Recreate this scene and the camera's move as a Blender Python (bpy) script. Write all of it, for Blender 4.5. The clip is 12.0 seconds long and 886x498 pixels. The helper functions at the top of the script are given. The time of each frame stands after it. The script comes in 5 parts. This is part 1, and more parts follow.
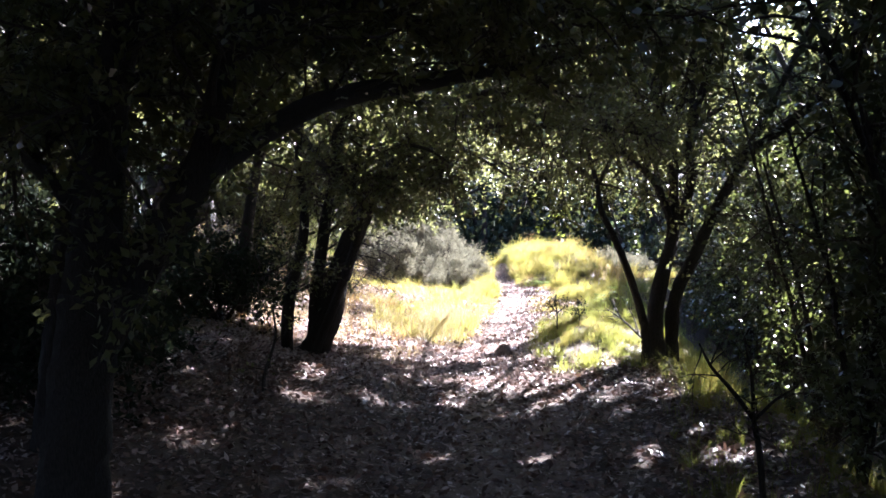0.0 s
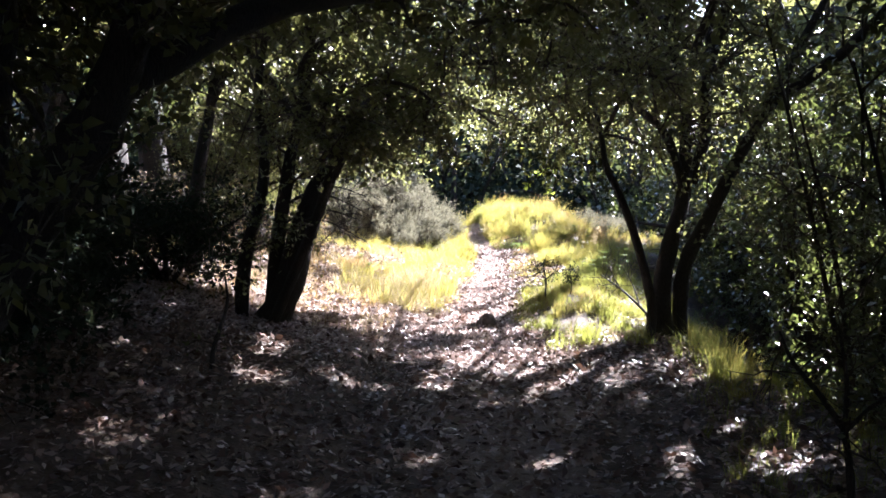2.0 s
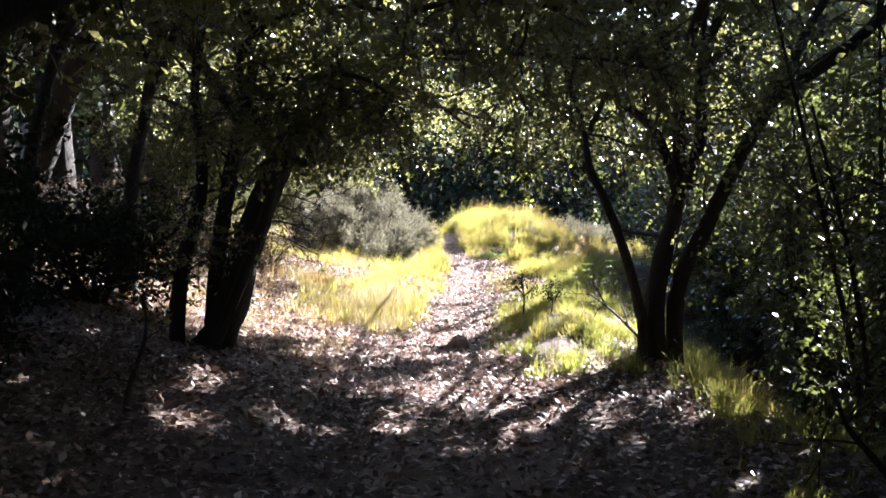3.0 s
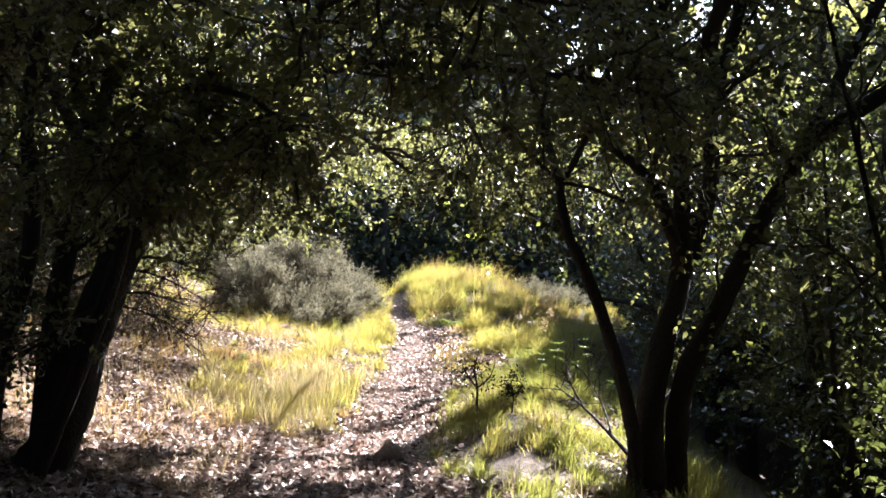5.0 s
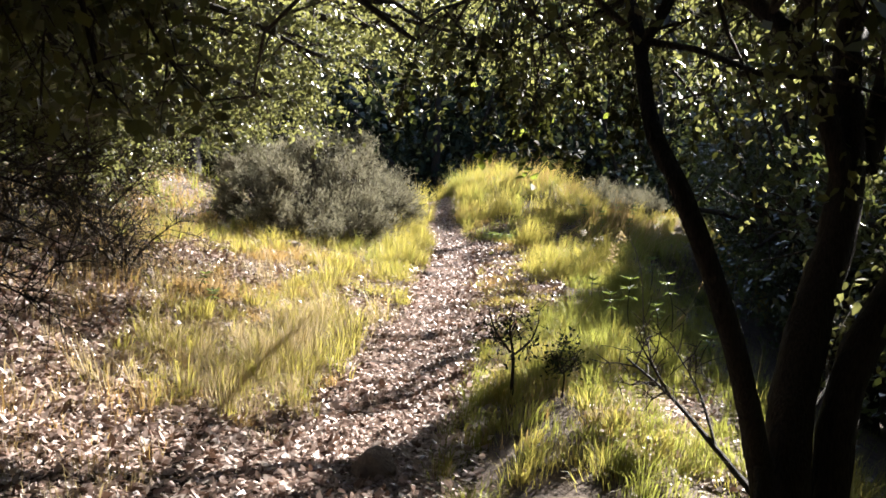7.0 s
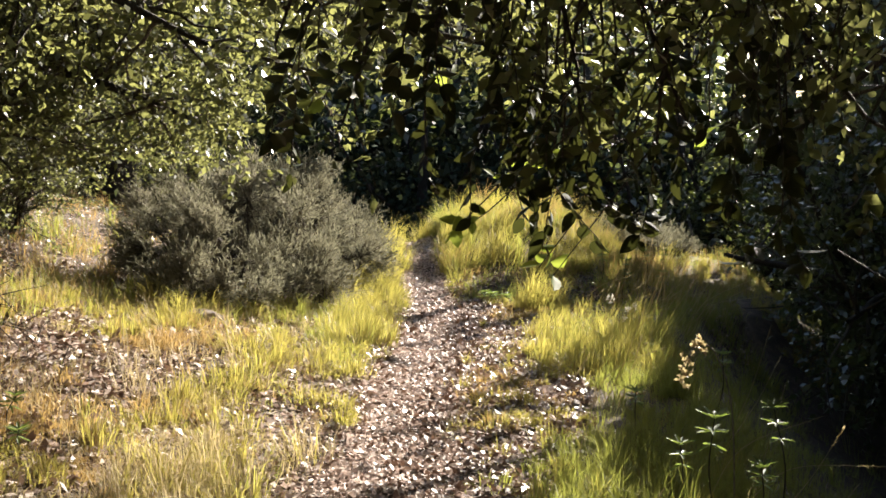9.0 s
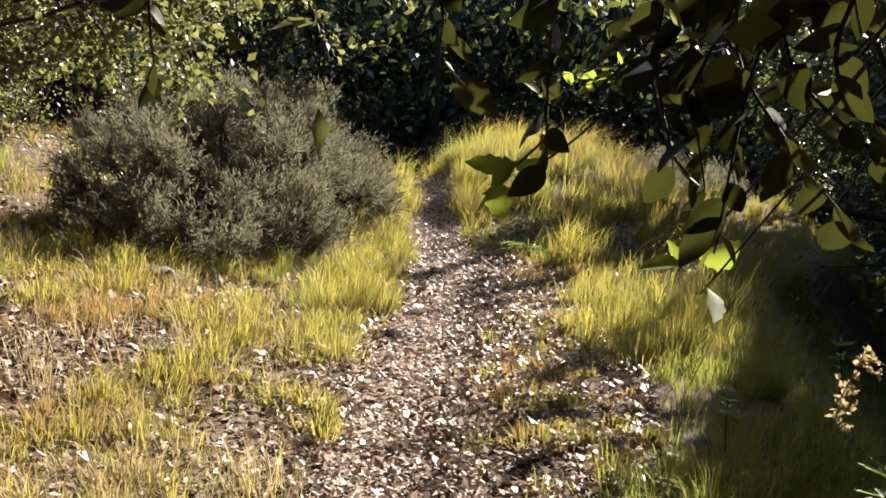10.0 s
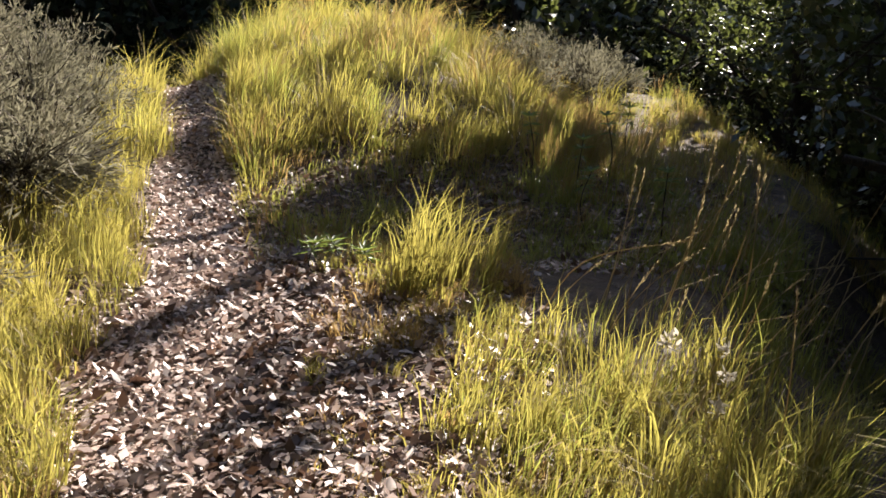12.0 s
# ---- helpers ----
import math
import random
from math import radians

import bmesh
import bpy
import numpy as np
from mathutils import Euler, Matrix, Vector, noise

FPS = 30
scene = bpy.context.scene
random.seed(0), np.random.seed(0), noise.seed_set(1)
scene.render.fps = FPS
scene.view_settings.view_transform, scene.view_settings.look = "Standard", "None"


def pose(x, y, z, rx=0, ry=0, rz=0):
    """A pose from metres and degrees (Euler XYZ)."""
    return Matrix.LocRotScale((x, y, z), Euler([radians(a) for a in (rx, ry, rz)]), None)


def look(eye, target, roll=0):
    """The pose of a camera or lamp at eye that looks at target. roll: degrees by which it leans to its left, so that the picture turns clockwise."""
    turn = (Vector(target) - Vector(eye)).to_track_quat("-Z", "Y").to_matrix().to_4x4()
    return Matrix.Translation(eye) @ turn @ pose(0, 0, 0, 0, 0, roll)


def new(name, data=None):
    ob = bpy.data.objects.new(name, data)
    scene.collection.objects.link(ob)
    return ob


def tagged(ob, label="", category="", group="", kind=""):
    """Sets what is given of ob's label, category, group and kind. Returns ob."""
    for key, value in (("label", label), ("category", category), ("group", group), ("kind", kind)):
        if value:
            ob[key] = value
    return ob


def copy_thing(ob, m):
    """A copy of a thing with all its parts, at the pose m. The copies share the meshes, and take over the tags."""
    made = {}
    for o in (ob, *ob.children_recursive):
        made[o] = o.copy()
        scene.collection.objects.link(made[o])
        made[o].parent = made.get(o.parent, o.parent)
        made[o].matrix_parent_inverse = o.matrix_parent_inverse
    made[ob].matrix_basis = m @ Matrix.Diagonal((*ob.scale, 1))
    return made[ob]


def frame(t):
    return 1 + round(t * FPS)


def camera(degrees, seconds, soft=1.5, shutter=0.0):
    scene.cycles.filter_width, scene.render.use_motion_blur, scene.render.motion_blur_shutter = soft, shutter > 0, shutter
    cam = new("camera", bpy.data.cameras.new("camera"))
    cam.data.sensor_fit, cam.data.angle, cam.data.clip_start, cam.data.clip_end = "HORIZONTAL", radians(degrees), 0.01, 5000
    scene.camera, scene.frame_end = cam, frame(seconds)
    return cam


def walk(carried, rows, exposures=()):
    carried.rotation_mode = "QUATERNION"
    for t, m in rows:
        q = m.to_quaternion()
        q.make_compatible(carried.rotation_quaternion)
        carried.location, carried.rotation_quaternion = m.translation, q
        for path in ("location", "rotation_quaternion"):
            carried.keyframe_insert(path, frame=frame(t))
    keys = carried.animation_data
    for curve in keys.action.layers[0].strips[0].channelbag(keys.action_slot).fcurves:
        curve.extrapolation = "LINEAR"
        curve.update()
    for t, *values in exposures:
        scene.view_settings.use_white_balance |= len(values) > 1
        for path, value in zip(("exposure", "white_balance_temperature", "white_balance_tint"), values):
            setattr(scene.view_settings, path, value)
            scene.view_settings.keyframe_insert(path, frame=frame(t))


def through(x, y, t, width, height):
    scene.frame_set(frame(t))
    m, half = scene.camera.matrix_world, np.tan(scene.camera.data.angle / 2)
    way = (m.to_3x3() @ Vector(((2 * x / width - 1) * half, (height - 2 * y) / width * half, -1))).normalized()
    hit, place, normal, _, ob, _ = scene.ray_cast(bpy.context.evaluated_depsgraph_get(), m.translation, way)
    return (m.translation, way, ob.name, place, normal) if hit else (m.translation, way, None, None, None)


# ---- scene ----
cam = camera(43.3, 12.0, soft=1.6)
PATH = [
    (0, (0.567, -2.949, 1.452), (0.327, -0.965, 1.373), -2.1),
    (0.5, (0.55, -2.757, 1.439), (0.297, -0.775, 1.351), -1.9),
    (1, (0.475, -2.436, 1.395), (0.225, -0.456, 1.257), -1.3),
    (1.5, (0.332, -2.156, 1.359), (0.124, -0.175, 1.177), -0.7),
    (2, (0.272, -1.724, 1.378), (0.1, 0.263, 1.225), -0.8),
    (2.5, (0.281, -1.251, 1.383), (0.133, 0.738, 1.241), -1.2),
    (2.7, (0.287, -1.017, 1.36), (0.145, 0.973, 1.212), -1.2),
    (4.3, (0.392, 0.44, 1.381), (0.284, 2.437, 1.332), -0.0),
    (4.5, (0.355, 0.68, 1.401), (0.265, 2.678, 1.36), 0.1),
    (5, (0.369, 1.316, 1.395), (0.297, 3.314, 1.344), -0.0),
    (5.5, (0.446, 1.88, 1.433), (0.358, 3.875, 1.321), 0.1),
    (6, (0.456, 2.562, 1.379), (0.35, 4.553, 1.222), -0.1),
    (6.5, (0.467, 3.121, 1.37), (0.332, 5.106, 1.165), -0.5),
    (7, (0.515, 3.686, 1.383), (0.316, 5.662, 1.142), -0.2),
    (7.5, (0.412, 4.252, 1.433), (0.197, 6.232, 1.254), 0.6),
    (7.7, (0.374, 4.499, 1.519), (0.143, 6.48, 1.366), 1.2),
    (9.3, (0.394, 6.902, 1.383), (0.211, 8.883, 1.169), -0.5),
    (9.5, (0.375, 7.188, 1.397), (0.196, 9.169, 1.189), -0.6),
    (10, (0.227, 7.911, 1.294), (0.016, 9.873, 0.968), 0.4),
    (10.5, (0.026, 8.708, 1.162), (-0.208, 10.63, 0.66), 1.2),
    (11, (-0.099, 9.571, 1.221), (-0.206, 11.526, 0.813), 0.2),
    (11.5, (-0.044, 10.307, 1.255), (-0.021, 12.236, 0.729), 0.9),
    (12, (0.106, 11.236, 1.269), (0.222, 13.147, 0.69), 0.5),
]
EXPOSURE = [(0.0, 3.9, 5350, 22), (2.5, 3.65, 5550, 19), (4.5, 3.3, 5800, 17), (6.0, 2.95, 6000, 14), (7.5, 2.65, 6300, 12), (9.5, 2.45, 6650, 9), (10.5, 2.15, 6700, 10), (11.2, 2.14, 6600, 12), (12.0, 2.24, 6500, 15)]
walk(cam, [(t, look(eye, target, roll)) for t, eye, target, roll in PATH], EXPOSURE)

# ---- world and sun ----
SUN_AZIMUTH, SUN_HEIGHT = radians(33), radians(30)
SUN_DIR = Vector((math.sin(SUN_AZIMUTH) * math.cos(SUN_HEIGHT), math.cos(SUN_AZIMUTH) * math.cos(SUN_HEIGHT), math.sin(SUN_HEIGHT)))
world = bpy.data.worlds.new("sky")
scene.world = world
world.use_nodes = True
sky = world.node_tree.nodes.new("ShaderNodeTexSky")
sky.sky_type, sky.sun_disc = "NISHITA", False
sky.sun_elevation, sky.sun_rotation = SUN_HEIGHT, SUN_AZIMUTH
back = world.node_tree.nodes["Background"]
back.inputs["Strength"].default_value = 0.05
world.node_tree.links.new(sky.outputs["Color"], back.inputs["Color"])
lamp = bpy.data.lights.new("sun", "SUN")
lamp.energy, lamp.angle, lamp.color = 5.0, radians(0.53), (1.0, 0.93, 0.82)
new("sun", lamp).matrix_world = look(SUN_DIR * 60, (0, 0, 0))


# ---- materials ----
class Nodes:
    """A material's node tree, with short ways to add to it."""

    def __init__(self, name):
        self.material = bpy.data.materials.new(name)
        self.material.use_nodes = True
        self.tree = self.material.node_tree
        self.shader = self.tree.nodes["Principled BSDF"]
        self.out = self.tree.nodes["Material Output"]

    def add(self, kind, **values):
        node = self.tree.nodes.new(kind)
        for key, value in values.items():
            if key in node.inputs:
                node.inputs[key].default_value = value
        return node

    def link(self, a, b):
        self.tree.links.new(a, b)

    def noise(self, scale, detail=4.0, rough=0.6):
        node = self.add("ShaderNodeTexNoise")
        node.inputs["Scale"].default_value = scale
        node.inputs["Detail"].default_value = detail
        node.inputs["Roughness"].default_value = rough
        place = self.add("ShaderNodeNewGeometry")
        self.link(place.outputs["Position"], node.inputs["Vector"])
        return node.outputs["Fac"]

    def ramp(self, fac, stops):
        node = self.add("ShaderNodeValToRGB")
        ramp = node.color_ramp
        while len(ramp.elements) < len(stops):
            ramp.elements.new(0.5)
        for element, (at, colour) in zip(ramp.elements, stops):
            element.position, element.color = at, (*colour, 1)
        self.link(fac, node.inputs["Fac"])
        return node.outputs["Color"]

    def mix(self, fac, a, b, how="MIX"):
        node = self.add("ShaderNodeMix")
        node.data_type, node.blend_type = "RGBA", how
        if isinstance(fac, (int, float)):
            node.inputs[0].default_value = fac
        else:
            self.link(fac, node.inputs[0])
        for slot, value in ((6, a), (7, b)):
            if isinstance(value, tuple):
                node.inputs[slot].default_value = (*value, 1)
            else:
                self.link(value, node.inputs[slot])
        return node.outputs[2]

    def bump(self, height, strength, distance=0.02):
        node = self.add("ShaderNodeBump")
        node.inputs["Strength"].default_value, node.inputs["Distance"].default_value = strength, distance
        self.link(height, node.inputs["Height"])
        self.link(node.outputs["Normal"], self.shader.inputs["Normal"])


def leafy(name, stops, glow, through=0.45, rough=0.5, island=True, patch=None, gloss=0.4):
    """Foliage: a colour for each leaf, and light that comes through it in the colour glow."""
    n = Nodes(name)
    if island:
        pick = n.add("ShaderNodeNewGeometry").outputs["Random Per Island"]
    else:
        pick = n.add("ShaderNodeObjectInfo").outputs["Random"]
    colour = n.ramp(pick, stops)
    if patch:
        colour = n.mix(n.ramp(n.noise(1.7, 3.0), [(0.44, (0, 0, 0)), (0.58, (1, 1, 1))]), colour, n.mix(0.75, colour, patch))
        colour = n.mix(n.ramp(n.noise(9.0, 2.0), [(0.4, (0, 0, 0)), (0.6, (1, 1, 1))]), n.mix(0.45, colour, patch), n.mix(0.25, colour, stops[-1][1]))
    spots = n.noise(55.0, 3.0)
    colour = n.mix(spots, colour, (0.55, 0.5, 0.42), "MULTIPLY")
    n.link(colour, n.shader.inputs["Base Color"])
    n.shader.inputs["Roughness"].default_value = rough
    n.shader.inputs["Specular IOR Level"].default_value = gloss
    clear = n.add("ShaderNodeBsdfTranslucent")
    n.link(n.mix(0.75, colour, glow), clear.inputs["Color"])
    both = n.add("ShaderNodeMixShader")
    both.inputs[0].default_value = through
    n.link(n.shader.outputs[0], both.inputs[1])
    n.link(clear.outputs[0], both.inputs[2])
    n.link(both.outputs[0], n.out.inputs["Surface"])
    return n.material


def earth(name, dark, mid, pale, scale=9.0, bump=0.8):
    n = Nodes(name)
    grain = n.noise(scale, 8.0, 0.7)
    broad = n.noise(0.9, 3.0)
    colour = n.ramp(grain, [(0.3, dark), (0.52, mid), (0.75, pale)])
    n.link(n.mix(broad, colour, (0.6, 0.55, 0.45), "MULTIPLY"), n.shader.inputs["Base Color"])
    n.shader.inputs["Roughness"].default_value = 0.95
    n.bump(n.noise(scale * 4, 6.0), bump, 0.03)
    return n.material


def bark(name, dark, pale):
    n = Nodes(name)
    stretch = n.add("ShaderNodeMapping")
    place = n.add("ShaderNodeTexCoord")
    n.link(place.outputs["Object"], stretch.inputs["Vector"])
    stretch.inputs["Scale"].default_value = (34, 34, 7)
    ridges = n.add("ShaderNodeTexNoise")
    ridges.inputs["Detail"].default_value = 6
    n.link(stretch.outputs["Vector"], ridges.inputs["Vector"])
    colour = n.ramp(ridges.outputs["Fac"], [(0.35, dark), (0.65, pale)])
    n.link(n.mix(n.noise(2.5), colour, (0.55, 0.6, 0.5), "MULTIPLY"), n.shader.inputs["Base Color"])
    n.shader.inputs["Roughness"].default_value = 0.9
    n.bump(ridges.outputs["Fac"], 0.9, 0.02)
    return n.material


SOIL = earth("soil", (0.035, 0.024, 0.017), (0.09, 0.062, 0.043), (0.2, 0.15, 0.11))
TRODDEN = earth("trodden_soil", (0.1, 0.072, 0.058), (0.23, 0.175, 0.145), (0.38, 0.31, 0.27), 14.0)
ROCK = earth("rock", (0.12, 0.1, 0.09), (0.26, 0.22, 0.2), (0.42, 0.38, 0.34), 20.0, 0.6)
BARK = bark("bark", (0.012, 0.009, 0.007), (0.048, 0.036, 0.028))
TWIG = bark("twig_bark", (0.025, 0.018, 0.013), (0.09, 0.065, 0.048))
DRY_WOOD = bark("dry_wood", (0.12, 0.09, 0.07), (0.3, 0.24, 0.19))
OAK_LEAF = leafy("oak_leaf", [(0.0, (0.03, 0.041, 0.016)), (0.6, (0.05, 0.064, 0.024)), (0.94, (0.08, 0.088, 0.034)), (1.0, (0.12, 0.085, 0.04))], (0.31, 0.315, 0.1), 0.38, 0.38, gloss=0.65)
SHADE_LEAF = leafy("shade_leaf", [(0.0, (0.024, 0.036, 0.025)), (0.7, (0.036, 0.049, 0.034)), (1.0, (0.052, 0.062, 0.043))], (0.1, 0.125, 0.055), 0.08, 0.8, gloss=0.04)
# leaf of the far woods: distance haze put into a paler, greyer base colour
HAZED_LEAF = leafy("hazed_leaf", [(0.0, (0.05, 0.062, 0.055)), (0.5, (0.085, 0.1, 0.09)), (1.0, (0.13, 0.145, 0.12))], (0.1, 0.12, 0.08), 0.15, 0.5)
GLOSSY_LEAF = leafy("glossy_leaf", [(0.0, (0.024, 0.036, 0.018)), (0.7, (0.04, 0.055, 0.026)), (1.0, (0.07, 0.08, 0.04))], (0.22, 0.26, 0.06), 0.22, 0.3, gloss=0.7)
BROAD_LEAF = leafy("broad_leaf", [(0.0, (0.02, 0.026, 0.011)), (0.75, (0.03, 0.036, 0.014)), (1.0, (0.06, 0.055, 0.02))], (0.13, 0.14, 0.03), 0.12, 0.55, island=False, gloss=0.2)
BRIGHT_LEAF = leafy("bright_leaf", [(0.0, (0.05, 0.075, 0.02)), (0.7, (0.08, 0.11, 0.026)), (1.0, (0.11, 0.14, 0.035))], (0.42, 0.5, 0.07), 0.45, 0.6, island=False, gloss=0.12)
WEED_LEAF = leafy("weed_leaf", [(0.0, (0.06, 0.09, 0.03)), (1.0, (0.11, 0.15, 0.06))], (0.3, 0.38, 0.07), 0.4, 0.5, island=False)
GRASS = leafy("grass_blade", [(0.0, (0.115, 0.145, 0.03)), (0.45, (0.22, 0.21, 0.052)), (0.75, (0.31, 0.25, 0.08)), (1.0, (0.4, 0.3, 0.14))], (0.46, 0.42, 0.09), 0.45, 0.55, patch=(0.27, 0.165, 0.06))
GREEN_GRASS = leafy("green_grass_blade", [(0.0, (0.075, 0.1, 0.025)), (0.6, (0.14, 0.155, 0.045)), (1.0, (0.27, 0.23, 0.1))], (0.38, 0.4, 0.075), 0.45, 0.55, patch=(0.2, 0.19, 0.06))
RUST = leafy("rusty_straw", [(0.0, (0.2, 0.12, 0.045)), (0.6, (0.32, 0.21, 0.085)), (1.0, (0.42, 0.3, 0.14))], (0.5, 0.34, 0.12), 0.4, 0.6)
STRAW = leafy("straw", [(0.0, (0.26, 0.2, 0.11)), (0.6, (0.4, 0.32, 0.19)), (1.0, (0.52, 0.44, 0.3))], (0.5, 0.4, 0.2), 0.35, 0.6)
SAGE = leafy("sage_leaf", [(0.0, (0.08, 0.075, 0.05)), (0.6, (0.165, 0.158, 0.108)), (1.0, (0.36, 0.35, 0.265))], (0.28, 0.27, 0.18), 0.26, 0.75, patch=(0.15, 0.12, 0.075), gloss=0.15)
LITTER = leafy("dry_leaf", [(0.0, (0.22, 0.14, 0.115)), (0.25, (0.42, 0.315, 0.275)), (0.6, (0.6, 0.5, 0.46)), (1.0, (0.78, 0.7, 0.66))], (0.55, 0.42, 0.36), 0.18, 0.45, gloss=0.35)
BROWN_LITTER = leafy("brown_leaf", [(0.0, (0.07, 0.04, 0.028)), (0.5, (0.16, 0.1, 0.075)), (0.85, (0.3, 0.21, 0.17)), (1.0, (0.5, 0.41, 0.36))], (0.25, 0.14, 0.09), 0.1, 0.45)
SCRUB_LEAF = leafy("scrub_leaf", [(0.0, (0.07, 0.06, 0.03)), (0.6, (0.14, 0.11, 0.055)), (1.0, (0.26, 0.19, 0.12))], (0.3, 0.23, 0.1), 0.3, 0.6, gloss=0.2)
FLOWER = leafy("pale_bloom", [(0.0, (0.5, 0.47, 0.4)), (1.0, (0.7, 0.67, 0.6))], (0.6, 0.55, 0.45), 0.3, 0.7)


# ---- mesh tools ----
rng = np.random.default_rng(7)


def mesh_of(name, verts, quads=None, tris=None, material=None, smooth=False):
    me = bpy.data.meshes.new(name)
    verts = np.asarray(verts, np.float32).reshape(-1, 3)
    quads = np.zeros((0, 4), np.int32) if quads is None else np.asarray(quads, np.int32).reshape(-1, 4)
    tris = np.zeros((0, 3), np.int32) if tris is None else np.asarray(tris, np.int32).reshape(-1, 3)
    corners = np.concatenate([quads.ravel(), tris.ravel()]).astype(np.int32)
    starts = np.concatenate([np.arange(len(quads)) * 4, len(quads) * 4 + np.arange(len(tris)) * 3]).astype(np.int32)
    me.vertices.add(len(verts))
    me.vertices.foreach_set("co", verts.ravel())
    me.loops.add(len(corners))
    me.loops.foreach_set("vertex_index", corners)
    me.polygons.add(len(starts))
    me.polygons.foreach_set("loop_start", starts)
    if smooth:
        me.polygons.foreach_set("use_smooth", np.ones(len(starts), bool))
    me.update(calc_edges=True)
    if material:
        me.materials.append(material)
    return me


class Soup:
    """Vertices and faces gathered piece by piece."""

    def __init__(self):
        self.verts, self.quads, self.tris, self.count = [], [], [], 0

    def add(self, verts, quads=None, tris=None):
        verts = np.asarray(verts, float).reshape(-1, 3)
        if quads is not None and len(quads):
            self.quads.append(np.asarray(quads).reshape(-1, 4) + self.count)
        if tris is not None and len(tris):
            self.tris.append(np.asarray(tris).reshape(-1, 3) + self.count)
        self.verts.append(verts)
        self.count += len(verts)

    def mesh(self, name, material, smooth=False):
        return mesh_of(name, np.concatenate(self.verts), np.concatenate(self.quads) if self.quads else None,
                       np.concatenate(self.tris) if self.tris else None, material, smooth)


def part(name, me, parent, label=""):
    ob = new(name, me)
    ob.parent = parent
    return tagged(ob, label)


def thing(name, at, label, category, group="", kind=""):
    ob = new(name)
    ob.empty_display_size = 0.2
    ob.location = at
    return tagged(ob, label, category, group, kind)


def unit(v):
    v = np.asarray(v, float)
    return v / np.maximum(np.linalg.norm(v, axis=-1, keepdims=True), 1e-9)


def curve_through(points, steps):
    """A smooth line through the points (Catmull-Rom)."""
    p = np.asarray(points, float)
    p = np.vstack([2 * p[0] - p[1], p, 2 * p[-1] - p[-2]])
    out = []
    for k in range(1, len(p) - 2):
        for u in np.linspace(0, 1, steps, endpoint=False):
            a, b, c, d = p[k - 1 : k + 3]
            out.append(0.5 * (2 * b + (c - a) * u + (2 * a - 5 * b + 4 * c - d) * u * u + (3 * b - a - 3 * c + d) * u**3))
    return np.array(out + [p[-2]])


def tube(soup, points, radii, sides=7, knots=0.0):
    p = np.asarray(points, float)
    n = len(p)
    r = np.interp(np.linspace(0, 1, n), np.linspace(0, 1, len(radii)), radii)
    ahead = unit(np.gradient(p, axis=0))
    side = unit(np.cross(ahead, (0.31, 0.2, 0.93) if abs(ahead[:, 2]).mean() < 0.8 else (0.95, 0.3, 0.05)))
    over = np.cross(ahead, side)
    turn = np.linspace(0, 2 * np.pi, sides, endpoint=False)
    wob = 1 + knots * rng.normal(size=(n, sides, 1))
    ring = p[:, None] + r[:, None, None] * wob * (side[:, None] * np.cos(turn)[None, :, None] + over[:, None] * np.sin(turn)[None, :, None])
    a = np.arange(n - 1)[:, None] * sides + np.arange(sides)[None]
    b = np.arange(n - 1)[:, None] * sides + (np.arange(sides)[None] + 1) % sides
    soup.add(ring.reshape(-1, 3), np.stack([a, b, b + sides, a + sides], -1).reshape(-1, 4))


LEAF_U = np.array([0.0, 0.28, 0.68, 1.0, 0.68, 0.28])
LEAF_V = np.array([0.0, -0.5, -0.38, 0.0, 0.38, 0.5])


def leaf_shapes(soup, at, along, face, length, width, fold=0.25, curl=0.15, plain=False):
    """Oval leaves, each folded along its rib and curled towards its tip."""
    at, along = np.asarray(at, float), unit(along)
    k = len(at)
    if not k:
        return
    across = unit(np.cross(along, face))
    up = np.cross(across, along)
    length = np.broadcast_to(length, (k,))[:, None, None]
    width = np.broadcast_to(width, (k,))[:, None, None]
    u, v = (LEAF_U[None, ::1, None], LEAF_V[None, :, None]) if not plain else (np.array([0, 0.45, 1, 0.45])[None, :, None], np.array([0, -0.5, 0, 0.5])[None, :, None])
    bend = np.broadcast_to(curl, (k,))[:, None, None]
    lift = np.broadcast_to(fold, (k,))[:, None, None]
    verts = at[:, None] + along[:, None] * u * length + across[:, None] * v * width + up[:, None] * (lift * abs(v) * width - bend * u * u * length)
    if plain:
        soup.add(verts.reshape(-1, 3), np.arange(4 * k).reshape(-1, 4))
        return
    base = np.arange(k)[:, None] * 6
    soup.add(verts.reshape(-1, 3), np.concatenate([base + (0, 5, 4, 3), base + (0, 3, 2, 1)], 1).reshape(-1, 4))


def blades(soup, at, height, lean, width):
    """Grass blades: tapered and bent over, each in two lengths."""
    k = len(at)
    face = rng.uniform(0, 2 * np.pi, k)
    side = np.stack([np.cos(face), np.sin(face), 0 * face], -1)
    lean = np.asarray(lean, float)
    h, w = np.broadcast_to(height, (k,))[:, None], np.broadcast_to(width, (k,))[:, None]
    up = np.array([0, 0, 1.0])
    p1 = at + up * h * 0.6 + lean * h * 0.3
    p2 = at + up * h * (1.0 - 0.3 * np.linalg.norm(lean, axis=1, keepdims=True)) + lean * h * 1.0
    verts = np.stack([at - side * w * 0.5, at + side * w * 0.5, p1 + side * w * 0.4, p1 - side * w * 0.4, p2], 1)
    base = np.arange(k)[:, None] * 5
    soup.add(verts.reshape(-1, 3), base + (0, 1, 2, 3), base + (3, 2, 4))


# ---- the lie of the land ----
def smooth_step(a, b, v):
    u = np.clip((v - a) / (b - a), 0, 1)
    return u * u * (3 - 2 * u)


